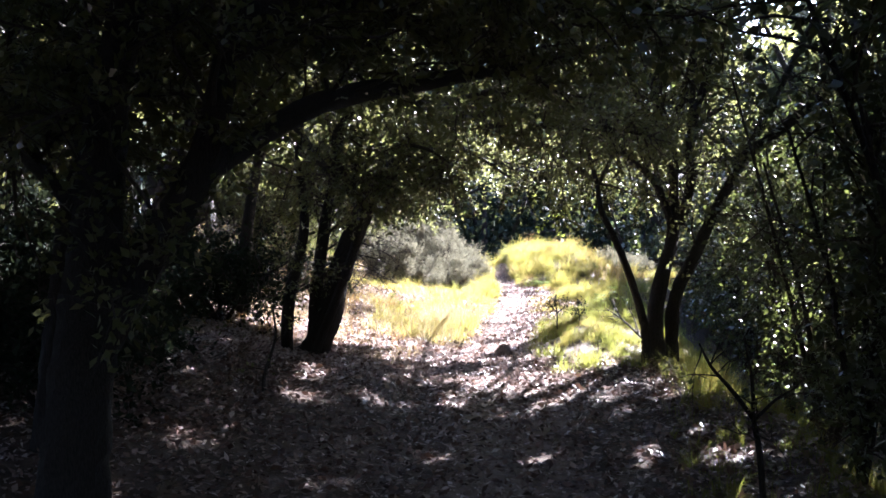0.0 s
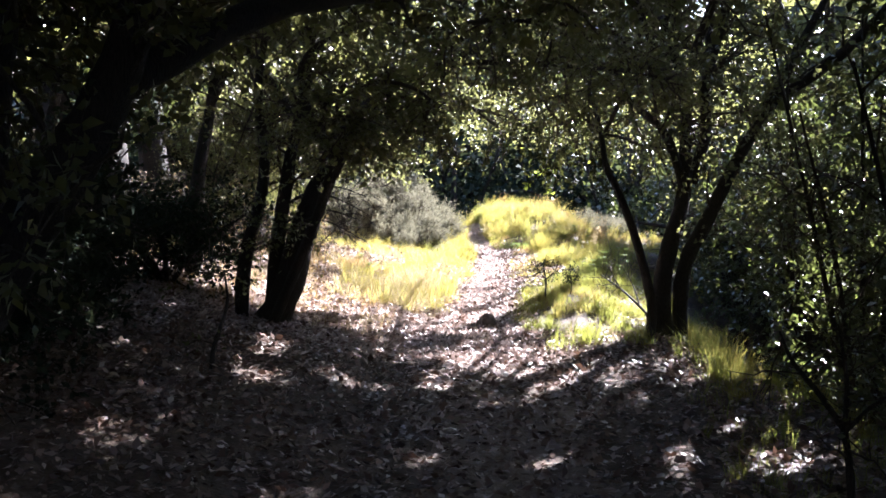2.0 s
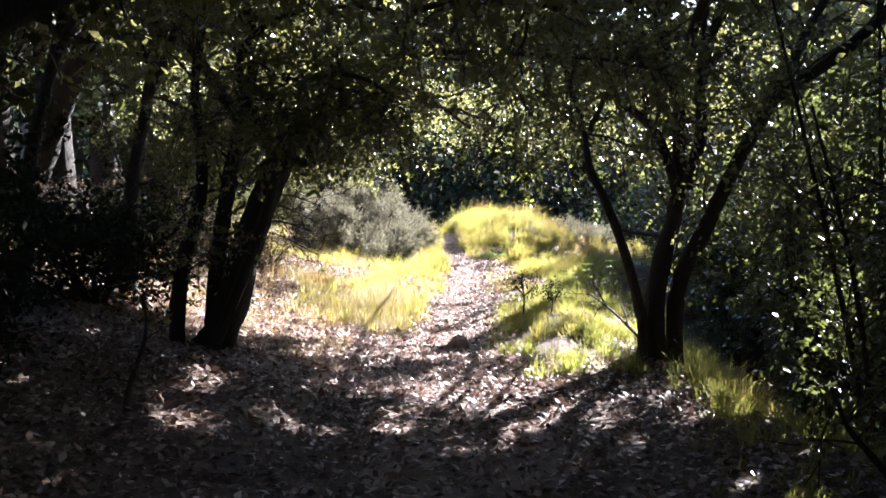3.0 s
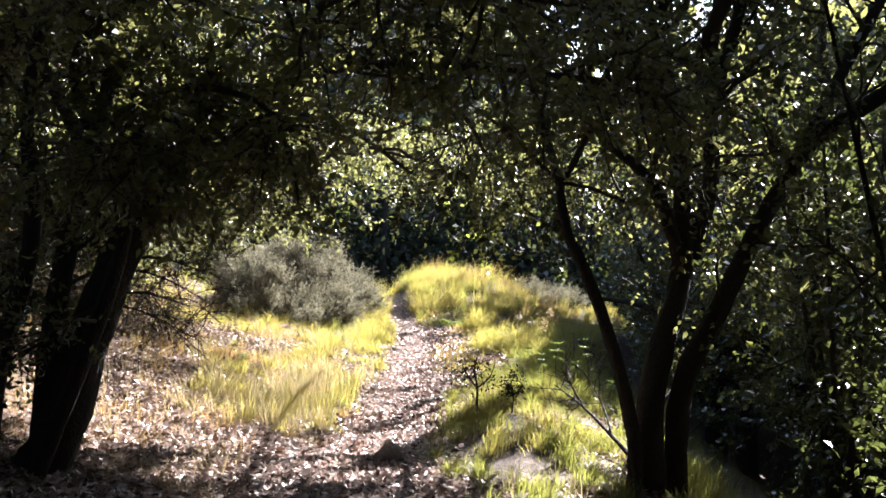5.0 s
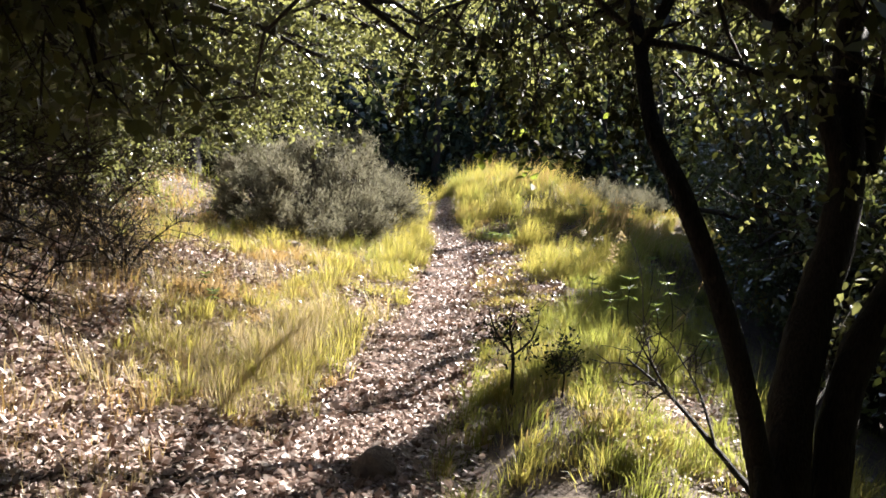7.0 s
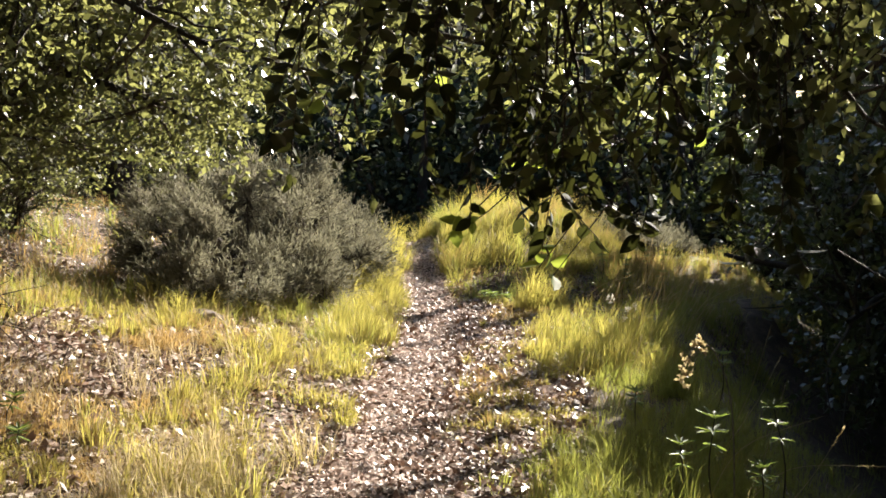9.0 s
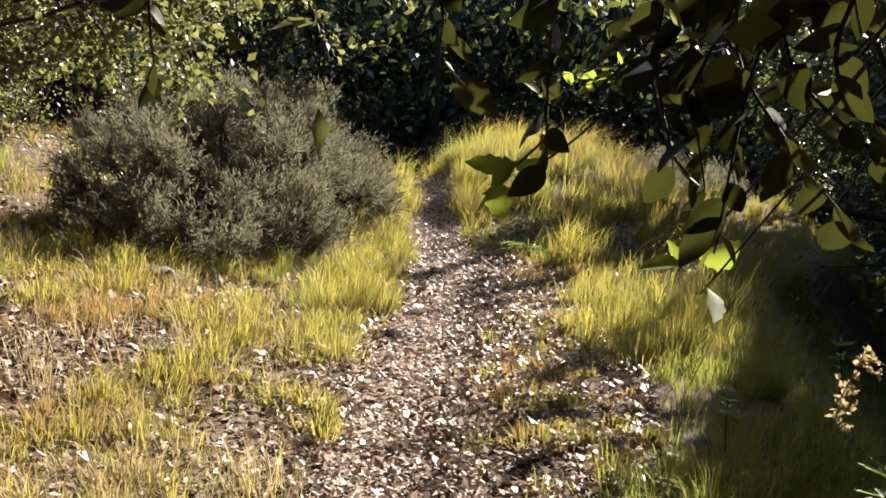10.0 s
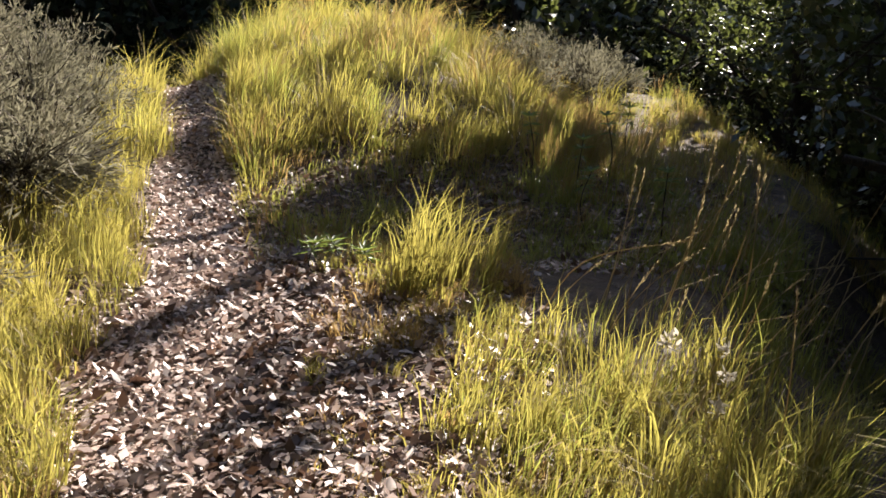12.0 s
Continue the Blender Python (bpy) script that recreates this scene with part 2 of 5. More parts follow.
PATH_Y = np.array([-12, -4, 0, 4, 6, 8, 9.2, 10.5, 11.5, 12.4, 13.6, 14.6, 15.6, 16.4, 17.2, 17.9, 18.4, 19.0, 19.8, 22])
PATH_X = np.array([0.9, 0.5, 0.3, 0.12, 0.0, -0.3, -0.32, -0.28, -0.27, -0.4, -0.48, -0.52, -0.62, -0.75, -0.88, -0.98, -1.2, -1.75, -2.7, -5.5])
PATH_W = np.array([0.6, 0.6, 0.6, 0.6, 0.55, 0.36, 0.31, 0.3, 0.28, 0.24, 0.21, 0.19, 0.21, 0.19, 0.18, 0.18, 0.18, 0.2, 0.2, 0.25])


def path_x(y):
    return np.interp(y, PATH_Y, PATH_X)


def path_half(y):
    return np.interp(y, PATH_Y, PATH_W)


def waves(x, y, scale, seed):
    """Soft random relief."""
    r = np.random.default_rng(seed)
    out = np.zeros_like(np.asarray(x, float))
    for octave in range(4):
        for _ in range(3):
            ang, phase = r.uniform(0, np.pi), r.uniform(0, 6.28)
            out = out + np.sin((x * np.cos(ang) + y * np.sin(ang)) * scale * 2**octave + phase) / 1.8**octave
    return out / 5


def bell(x, y, cx, cy, sx, sy):
    return np.exp(-(((x - cx) / sx) ** 2) - ((y - cy) / sy) ** 2)


def ground_z(x, y):
    x, y = np.asarray(x, float), np.asarray(y, float)
    z = 0.03 * waves(x, y, 1.3, 3)
    shelf = smooth_step(14.2, 17.5, y)
    edge = 1.15 + 0.12 * waves(x * 0, y, 0.8, 5) + 1.3 * shelf + 0.55 * (1 - smooth_step(4.2, 6.8, y))
    z = z - 0.12 * shelf * np.clip(x - 0.55, 0, 2.2)
    drop = np.maximum(0, x - edge)
    gully = np.where(drop < 9, -0.72 * drop + 0.02 * drop**2, -4.86 + np.minimum(0.5 * (drop - 9), 5))
    z = z + gully * smooth_step(0, 0.5, drop)
    rise = np.maximum(0, -2.9 - x)
    z = z + (0.21 - 0.1 * smooth_step(11.5, 14.5, y)) * np.clip(-0.85 - x, 0, 2.05) + np.minimum((0.34 - 0.16 * smooth_step(9, 13, y)) * rise * smooth_step(0, 1.2, rise), 14)
    z = z + 0.46 * bell(x, y, -0.15, 18.6, 1.05, 1.6) + 0.16 * bell(x, y, 0.5, 17.3, 0.9, 0.6) + 0.2 * bell(x, y, 0.62, 8.3, 0.35, 1.3) 
    z = z - 0.14 * bell(x, y, 0.5, 15.6, 0.65, 0.4)
    away = np.maximum(0, y - 20.3)
    z = z - np.minimum(0.45 * away, 6) + np.minimum(np.maximum(0, away - 24) * 1.05, 17 - 12.5 * smooth_step(2, 9, x - 0.1 * (y - 44)))
    z = z - 0.55 * smooth_step(17.9, 19.6, y) * smooth_step(-0.55, -1.1, x)
    near = np.abs(x - path_x(y)) / path_half(y)
    z = z - 0.05 * np.exp(-(near**2)) * (away <= 0)
    return z + np.minimum(1, np.hypot(x, y - 8) / 60) * 1.5 * waves(x, y, 0.11, 9)


def on_ground(x, y, lift=0.0):
    return np.stack([x, y, ground_z(x, y) + lift], -1)


def spread(lo, hi, n, finest, where):
    """Grid lines that lie close together round the middle and wide far off."""
    t = np.linspace(-1, 1, n)
    s = np.sinh(t * 5.2) / np.sinh(5.2)
    return where + np.where(s < 0, -s * (lo - where), s * (hi - where)) + t * finest


gx, gy = spread(-220, 240, 270, 4.0, 0.0), spread(-200, 320, 310, 9.0, 8.0)
mx, my = np.meshgrid(gx, gy)
row = np.arange(len(gy) - 1)[:, None] * len(gx) + np.arange(len(gx) - 1)[None]
ground = new("ground", mesh_of("ground", on_ground(mx.ravel(), my.ravel()), np.stack([row, row + 1, row + len(gx) + 1, row + len(gx)], -1), None, SOIL, True))
tagged(ground, "brown leaf-strewn hillside falling to a gully", "ground", kind="structure")

ty = np.linspace(-11, 22.5, 420)
tu = np.linspace(-1, 1, 15)
uneven = 1 + 0.25 * waves(ty * 0 + 2.0, ty, 2.2, 21)
wide = path_half(ty)[:, None] * uneven[:, None] * tu[None]
px = path_x(ty)[:, None] + wide
py = np.repeat(ty[:, None], len(tu), 1)
pz = ground_z(px, py) + 0.008 * (1 - tu[None] ** 4) - 0.004 + 0.004 * waves(px, py, 9, 4)
row = np.arange(len(ty) - 1)[:, None] * len(tu) + np.arange(len(tu) - 1)[None]
trail = new("path", mesh_of("path", np.stack([px, py, pz], -1), np.stack([row, row + 1, row + len(tu) + 1, row + len(tu)], -1), None, TRODDEN, True))
tagged(trail, "narrow trodden earth footpath through dry grass", "path", kind="structure")


# ---- trees ----
def clear_view(p):
    """Whether a leaf may be there: the walk and the arch over it stay open."""
    x, y, z = p.T
    side = np.abs(x - np.interp(y, [-4, 2, 5, 9, 12], [0.4, 0.3, 0.1, 0.1, 0.1]))
    tunnel = (y < 6.2) & (side < np.interp(y, [-4, 2, 6], [0.95, 1.15, 1.35])) & (z < 1.95 - 0.25 * side**2) & (y > -9)
    near = (y > 6.0) & (y < 8.4) & (x > -0.6) & (x < 1.0) & (z < 1.8) | (y >= 8.4) & (y < 12.5) & (np.abs(x - 0.05) < 0.35) & (z < 1.5)
    arch = (y >= 6.2) & (y < 9.6) & (x > -1.3) & (x < 1.05) & (z < 1.28 + 0.06 * np.sin(x * 7) + 0.05 * np.sin(y * 5))
    glade = (y >= 9.6) & (y < 19.5) & (x > -3.2) & (x < 1.5) & (z < np.where(x < -0.75, np.where((y > 11.6) & (y < 16.2), 1.1 + 0.1 * np.sin(x * 6 + y * 3), 1.35), np.where((x > 0.6) & (y < 10.6), 1.2, np.where((y > 10.8) & (y < 13.6), 1.44 + 0.07 * np.sin(x * 8 + y * 5), 1.9 + 0.2 * (y - 9.6)))))
    return ~(tunnel | near | arch | glade)


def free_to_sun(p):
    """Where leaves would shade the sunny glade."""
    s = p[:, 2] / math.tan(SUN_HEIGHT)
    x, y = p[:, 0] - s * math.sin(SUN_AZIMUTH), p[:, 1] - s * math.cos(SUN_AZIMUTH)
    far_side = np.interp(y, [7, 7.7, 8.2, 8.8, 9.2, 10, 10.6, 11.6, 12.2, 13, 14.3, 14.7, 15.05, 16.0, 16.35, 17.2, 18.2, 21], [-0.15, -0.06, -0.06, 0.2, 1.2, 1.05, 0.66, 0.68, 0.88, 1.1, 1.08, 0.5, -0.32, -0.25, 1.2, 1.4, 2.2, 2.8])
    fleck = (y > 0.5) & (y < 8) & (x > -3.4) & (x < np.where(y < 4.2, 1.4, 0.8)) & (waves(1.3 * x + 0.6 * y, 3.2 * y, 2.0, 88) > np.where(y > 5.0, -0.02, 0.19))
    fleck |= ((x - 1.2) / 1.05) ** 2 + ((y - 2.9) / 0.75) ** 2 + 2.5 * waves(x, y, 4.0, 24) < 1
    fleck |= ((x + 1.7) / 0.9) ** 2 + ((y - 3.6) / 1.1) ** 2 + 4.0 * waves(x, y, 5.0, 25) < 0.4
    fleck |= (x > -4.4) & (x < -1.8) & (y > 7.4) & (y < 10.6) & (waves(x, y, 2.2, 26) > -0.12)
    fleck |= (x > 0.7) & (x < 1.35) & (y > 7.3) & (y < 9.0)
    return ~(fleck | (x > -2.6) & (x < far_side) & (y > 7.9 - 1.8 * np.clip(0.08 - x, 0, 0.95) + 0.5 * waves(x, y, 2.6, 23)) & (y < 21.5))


def sky_gap(p):
    """The opening in the foliage through which the sky shows above the gully."""
    d = p[:, 1] + 1.0
    side, rise = (p[:, 0] - 0.45) / np.maximum(d, 0.1), (p[:, 2] - 1.4) / np.maximum(d, 0.1)
    return (d > 3.5) & (side > 0.23) & (side < 0.36) & (rise > 0.1) & (rise < 0.19) & (waves(side * 60, rise * 60, 0.8, 19) > -0.2)


def shades_arch(p):
    """Where high leaves would keep the sun off the low foliage at the end of the dark stretch."""
    s = (p[:, 2] - 2.0) / math.tan(SUN_HEIGHT)
    x, y = p[:, 0] - s * math.sin(SUN_AZIMUTH), p[:, 1] - s * math.cos(SUN_AZIMUTH)
    return (p[:, 2] > 2.7) & (x > -4.2) & (x < 1.2) & (y > 9.8) & (y < 16.0) & (waves(x, y, 2.1, 67) > -0.45)


def grow(limbs, seed, subs=9, sub_len=0.9, twigs=6, twig_len=0.34, leaves=12, leaf=0.042, droop=0.15, start=0.35, spread_up=0.35, sun_gap=False, plain=False, wide=0.54, twig_wood=True, simple=False, in_open=False):
    """Branches, twigs and leaves that grow from the given limbs; returns a soup of wood and one of leaves."""
    r = np.random.default_rng(seed)
    wood, green = Soup(), Soup()
    lp, la = [], []
    for pts, thick in limbs:
        n = len(pts)
        for k in range(subs):
            u = r.uniform(start, 1.0)
            f = u * (n - 1)
            i = min(int(f), n - 2)
            origin = pts[i] + (pts[i + 1] - pts[i]) * (f - i)
            way = unit(r.normal(size=3) + (0, 0, spread_up) + 0.7 * unit(pts[i + 1] - pts[i]))
            length = sub_len * r.uniform(0.55, 1.25)
            s = np.linspace(0, 1, 5)[:, None]
            kink = r.normal(size=(5, 3)) * 0.06 * length
            line = origin + way * s * length + kink * s - np.array([0, 0, 1]) * droop * (s**2) * length
            if not in_open and not clear_view(line[2:] - (0, 0, 0.05)).all():
                continue
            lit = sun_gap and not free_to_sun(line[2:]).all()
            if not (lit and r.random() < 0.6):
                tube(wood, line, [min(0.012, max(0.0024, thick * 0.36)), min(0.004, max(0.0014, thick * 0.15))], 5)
            for _ in range(twigs):
                g = r.uniform(0.25, 1.0) * 4
                j = min(int(g), 3)
                root = line[j] + (line[j + 1] - line[j]) * (g - j)
                tip_way = unit(way * 0.6 + r.normal(size=3) * 0.8)
                tl = twig_len * r.uniform(0.5, 1.3)
                q = np.linspace(0, 1, 3)[:, None]
                tw = root + tip_way * q * tl + r.normal(size=(3, 3)) * 0.05 * tl * q - np.array([0, 0, 1]) * droop * q**2 * tl
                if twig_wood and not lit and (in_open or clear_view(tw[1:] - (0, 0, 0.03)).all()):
                    tube(wood, tw, [min(0.0035, 0.4 * thick), 0.0012], 3)
                m = r.poisson(leaves)
                if m:
                    w = r.uniform(0.15, 1.0, m)[:, None]
                    lp.append(root + (tw[2] - root) * w + r.normal(size=(m, 3)) * 0.022)
                    la.append(unit(tip_way * 0.7 + r.normal(size=(m, 3)) * 0.75))
    if lp:
        lp, la = np.concatenate(lp), np.concatenate(la)
        keep = (clear_view(lp) | in_open) & (~sky_gap(lp) | (r.random(len(lp)) < 0.4))
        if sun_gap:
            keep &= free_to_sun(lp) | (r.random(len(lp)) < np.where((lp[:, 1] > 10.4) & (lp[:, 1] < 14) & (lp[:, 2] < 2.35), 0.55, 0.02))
        keep &= ~shades_arch(lp) | (r.random(len(lp)) < (0.0 if plain else 0.5))
        if plain:
            keep &= (np.abs(lp[:, 0] - 0.3) > np.where(lp[:, 1] < 3, 2.7, 1.7)) | (lp[:, 2] > np.where(lp[:, 1] < 3, 3.3, 2.7))
        lp, la = lp[keep], la[keep]
        size = leaf * r.uniform(0.6, 1.25, len(lp))
        if plain:
            size *= 1 + 1.1 * smooth_step(2.9, 4.2, lp[:, 2])
        face = r.normal(size=(len(lp), 3)) + (0, 0, 0.8)
        leaf_shapes(green, lp, la, face, size, size * wide * r.uniform(0.85, 1.15, len(lp)), 0.3, r.uniform(-0.1, 0.3, len(lp)), plain or simple)
    return wood, green


def tree(label, trunk, limbs, seed, name="oak_tree", category="tree", leaf_material=None, thick_bark=None, group="", **growth):
    """A tree of a trunk, limbs given by a few bends each, and a crown that grows from them. Each line: bends, thick end, thin end."""
    leaf_material, thick_bark = leaf_material or OAK_LEAF, thick_bark or BARK
    base = np.array(trunk[0][0][0], float)
    top = thing(name, base, label, category, group)
    lines = []
    for number, (bends, big, small) in enumerate([*trunk, *limbs]):
        line = curve_through(bends, 7 if number < len(trunk) else 6)
        soup = Soup()
        flare = [big * (1.3 if number < len(trunk) else 1.1), big, (big + small) / 2, small]
        tube(soup, line - base, flare, 13 if big > 0.04 else 8, 0.06)
        part("trunk" if number < len(trunk) else "limb", soup.mesh("trunk", thick_bark, True), top)
        if number >= len(trunk) or len(limbs) == 0:
            lines.append((line, big))
        else:
            lines.append((line[len(line) // 2 :], big))
    wood, green = grow(lines, seed, **growth)
    for soup, what, material in ((wood, "branchwork", TWIG), (green, "crown", leaf_material)):
        if soup.count:
            me = soup.mesh(what, material, what == "branchwork")
            co = np.empty(len(me.vertices) * 3, np.float32)
            me.vertices.foreach_get("co", co)
            me.vertices.foreach_set("co", (co.reshape(-1, 3) - base.astype(np.float32)).ravel())
            tagged(part(what, me, top), kind="stuff")
    return top


def add_bough(top, limbs, seed, leaf_material=None, **growth):
    """Further limbs of a tree, with leaves denser than its crown's."""
    base = np.array(top.location)
    lines = []
    for bends, big, small in limbs:
        line = curve_through(bends, 6)
        soup = Soup()
        tube(soup, line - base, [big, (big + small) / 2, small], 8, 0.05)
        part("limb", soup.mesh("limb", BARK, True), top)
        lines.append((line, big))
    wood, green = grow(lines, seed, **growth)
    for soup, what, material in ((wood, "branchwork", TWIG), (green, "crown", leaf_material or OAK_LEAF)):
        if soup.count:
            soup.verts = [v - base for v in soup.verts]
            tagged(part(what, soup.mesh(what, material, what == "branchwork"), top), kind="stuff")


def gz(x, y):
    return float(ground_z(x, y))


# the oak beside the path, with two stems and a slim leaning one
right_oak = tree("dark multi-stemmed oak tree leaning over the path edge",
     [([(1.25, 7.05, gz(1.25, 7.05) - 0.15), (1.22, 7.05, 0.25), (1.27, 7.15, 0.62), (1.42, 7.3, 1.1), (1.45, 7.45, 1.5), (1.45, 7.5, 1.9), (1.3, 7.6, 2.5)], 0.068, 0.03)],
     [([(1.36, 7.1, gz(1.36, 7.1) - 0.1), (1.4, 7.15, 0.5), (1.6, 7.2, 0.92), (1.86, 7.3, 1.42), (2.1, 7.4, 1.8), (2.4, 7.5, 2.35), (2.8, 7.5, 3.1)], 0.056, 0.025),
      ([(1.1, 6.85, gz(1.1, 6.85) - 0.06), (1.13, 6.92, 0.15), (1.12, 6.95, 0.35), (1.01, 6.82, 0.76), (0.87, 6.78, 1.14), (0.78, 6.85, 1.35), (0.74, 7.0, 1.65), (0.62, 7.2, 2.1)], 0.038, 0.015),
      ([(1.43, 7.3, 1.14), (1.3, 7.35, 1.55), (1.17, 7.45, 1.72), (1.03, 7.5, 1.85), (0.8, 7.5, 2.3)], 0.035, 0.012),
      ([(1.5, 7.4, 1.2), (1.62, 7.5, 1.6), (1.62, 7.5, 2.0), (1.8, 7.6, 2.6), (1.9, 7.6, 3.2)], 0.045, 0.02),
      ([(1.45, 7.5, 1.9), (1.2, 7.5, 2.3), (0.9, 7.2, 2.9), (0.5, 7.0, 3.3)], 0.035, 0.015),
      ([(1.45, 7.5, 1.8), (1.42, 8.1, 2.1), (1.25, 8.7, 2.15), (1.05, 9.3, 1.9), (0.95, 9.7, 1.6)], 0.03, 0.008),
      ([(1.62, 7.5, 1.9), (1.8, 8.2, 2.1), (1.85, 9.0, 2.0), (1.7, 9.8, 1.6)], 0.03, 0.008),
      ([(1.45, 7.5, 1.6), (1.7, 8.0, 1.7), (1.75, 8.7, 1.6), (1.6, 9.3, 1.35)], 0.026, 0.008),
      ([(1.3, 7.6, 2.5), (0.9, 8.3, 2.9), (0.4, 9.2, 3.1)], 0.03, 0.01),
      ([(1.3, 7.6, 2.5), (1.1, 8.6, 3.0), (0.9, 9.8, 3.2)], 0.03, 0.01),
      ([(1.62, 7.5, 2.0), (1.85, 8.8, 2.55), (1.6, 10.0, 2.6), (1.3, 10.9, 2.35)], 0.035, 0.01),
      ([(1.7, 8.4, 2.4), (1.3, 9.3, 2.4), (0.9, 10.2, 2.2), (0.6, 10.9, 2.0)], 0.026, 0.008),
      ([(1.6, 10.0, 2.6), (1.2, 11.0, 2.3), (0.8, 11.7, 2.0), (0.5, 12.1, 1.7)], 0.022, 0.008),
      ([(1.85, 8.8, 2.2), (1.75, 9.6, 1.9), (1.5, 10.3, 1.65), (1.3, 10.7, 1.4)], 0.024, 0.008),
      ([(2.1, 7.4, 1.8), (2.6, 7.0, 2.2), (3.1, 6.6, 2.8), (3.6, 6.2, 3.2)], 0.04, 0.015),
      ([(1.5, 7.3, 2.2), (1.6, 6.6, 2.7), (1.7, 5.9, 3.2), (1.8, 5.2, 3.4)], 0.035, 0.012)],
     11, subs=20, sub_len=0.75, twigs=7, leaves=16, start=0.25, sun_gap=True)

add_bough(right_oak, [([(1.45, 7.5, 1.9), (1.2, 8.1, 2.1), (0.8, 8.6, 2.05), (0.3, 8.85, 1.95), (-0.05, 8.9, 1.85)], 0.022, 0.006),
                      ([(1.45, 7.5, 1.7), (1.4, 8.2, 1.85), (1.15, 8.6, 1.8), (0.8, 8.75, 1.7)], 0.02, 0.006),
                      ([(1.2, 8.1, 2.1), (1.0, 8.5, 1.95), (0.65, 8.7, 1.8), (0.4, 8.75, 1.7)], 0.018, 0.006)],
          15, subs=13, sub_len=0.32, twigs=6, twig_len=0.18, leaves=12, leaf=0.042, start=0.2, droop=0.45, spread_up=0.0, simple=True, in_open=True)
add_bough(right_oak, [([(1.62, 7.5, 2.0), (1.7, 7.8, 2.6), (1.8, 8.2, 3.1), (1.7, 8.8, 3.4)], 0.03, 0.008),
                      ([(1.45, 7.5, 1.9), (1.3, 7.9, 2.6), (1.2, 8.2, 3.0)], 0.03, 0.008),
                      ([(1.8, 7.6, 2.6), (1.95, 7.8, 2.9), (2.15, 8.0, 3.3)], 0.025, 0.008),
                      ([(1.3, 7.6, 2.5), (1.5, 7.3, 2.9), (1.7, 7.0, 3.2)], 0.025, 0.008)],
          16, subs=22, sub_len=0.45, twigs=7, twig_len=0.24, leaves=13, leaf=0.05, start=0.2, simple=True, in_open=True)

# the oak on the other side, whose limbs arch across the walk
leaning_oak = tree("dark leaning oak tree arching over the path",
     [([(-1.85, 6.6, gz(-1.85, 6.6) - 0.1), (-1.68, 6.6, 0.35), (-1.5, 6.6, 0.9), (-1.3, 6.6, 1.35), (-1.05, 6.7, 1.75), (-0.6, 6.9, 2.1), (0.0, 7.2, 2.35), (0.7, 7.4, 2.6)], 0.1, 0.02)],
     [([(-1.8, 6.65, 0.1), (-1.72, 6.6, 0.7), (-1.64, 6.6, 1.2), (-1.55, 6.7, 1.7), (-1.35, 6.9, 2.6), (-1.1, 7.1, 3.3)], 0.055, 0.02),
      ([(-1.98, 6.5, 0.0), (-1.95, 6.5, 0.6), (-1.8, 6.6, 1.3), (-1.85, 6.7, 2.0), (-1.7, 6.8, 2.9)], 0.05, 0.02),
      ([(-1.75, 6.45, 0.15), (-1.45, 6.3, 0.75), (-1.25, 6.25, 1.25), (-1.15, 6.2, 1.8), (-1.0, 6.2, 2.5)], 0.04, 0.015),
      ([(-1.05, 6.7, 1.75), (-0.8, 7.3, 1.95), (-0.45, 8.0, 1.95), (-0.1, 8.6, 1.7)], 0.035, 0.01),
      ([(-1.3, 6.6, 1.35), (-1.2, 7.2, 1.75), (-1.2, 8.0, 1.9), (-1.0, 8.8, 1.75)], 0.03, 0.01),
      ([(-0.6, 6.9, 2.1), (-0.2, 7.6, 2.3), (0.2, 8.2, 2.1), (0.4, 8.6, 1.8)], 0.03, 0.01),
      ([(-0.6, 6.9, 2.1), (-0.2, 6.3, 2.6), (0.3, 5.6, 2.9), (0.7, 5.0, 3.0)], 0.035, 0.012),
      ([(-1.05, 6.7, 1.75), (-1.3, 6.0, 2.3), (-1.2, 5.2, 2.7), (-0.9, 4.4, 3.0)], 0.035, 0.012),
      ([(-1.55, 6.7, 1.7), (-2.0, 7.3, 2.2), (-2.4, 8.0, 2.5), (-2.6, 8.8, 2.4)], 0.035, 0.012)],
     12, subs=28, sub_len=0.7, twigs=8, leaves=17, start=0.25, simple=True, sun_gap=True)

add_bough(leaning_oak, [([(-1.3, 6.6, 1.4), (-1.25, 6.2, 1.8), (-0.95, 6.0, 1.95), (-0.6, 5.8, 1.9), (-0.38, 5.7, 1.75)], 0.03, 0.008),
                        ([(-1.3, 6.6, 1.4), (-1.4, 6.1, 2.0), (-1.1, 5.8, 2.25), (-0.7, 5.7, 2.3), (-0.3, 5.7, 2.25)], 0.03, 0.008),
                        ([(-1.25, 6.2, 1.8), (-1.15, 6.0, 1.75), (-0.95, 5.8, 1.65)], 0.02, 0.006),
                        ([(-0.95, 6.0, 1.95), (-0.75, 6.1, 1.85), (-0.5, 6.2, 1.8)], 0.02, 0.006)],
          13, subs=20, sub_len=0.34, twigs=7, twig_len=0.2, leaves=14, leaf=0.045, start=0.25, droop=0.3, spread_up=0.1, simple=True, in_open=True)

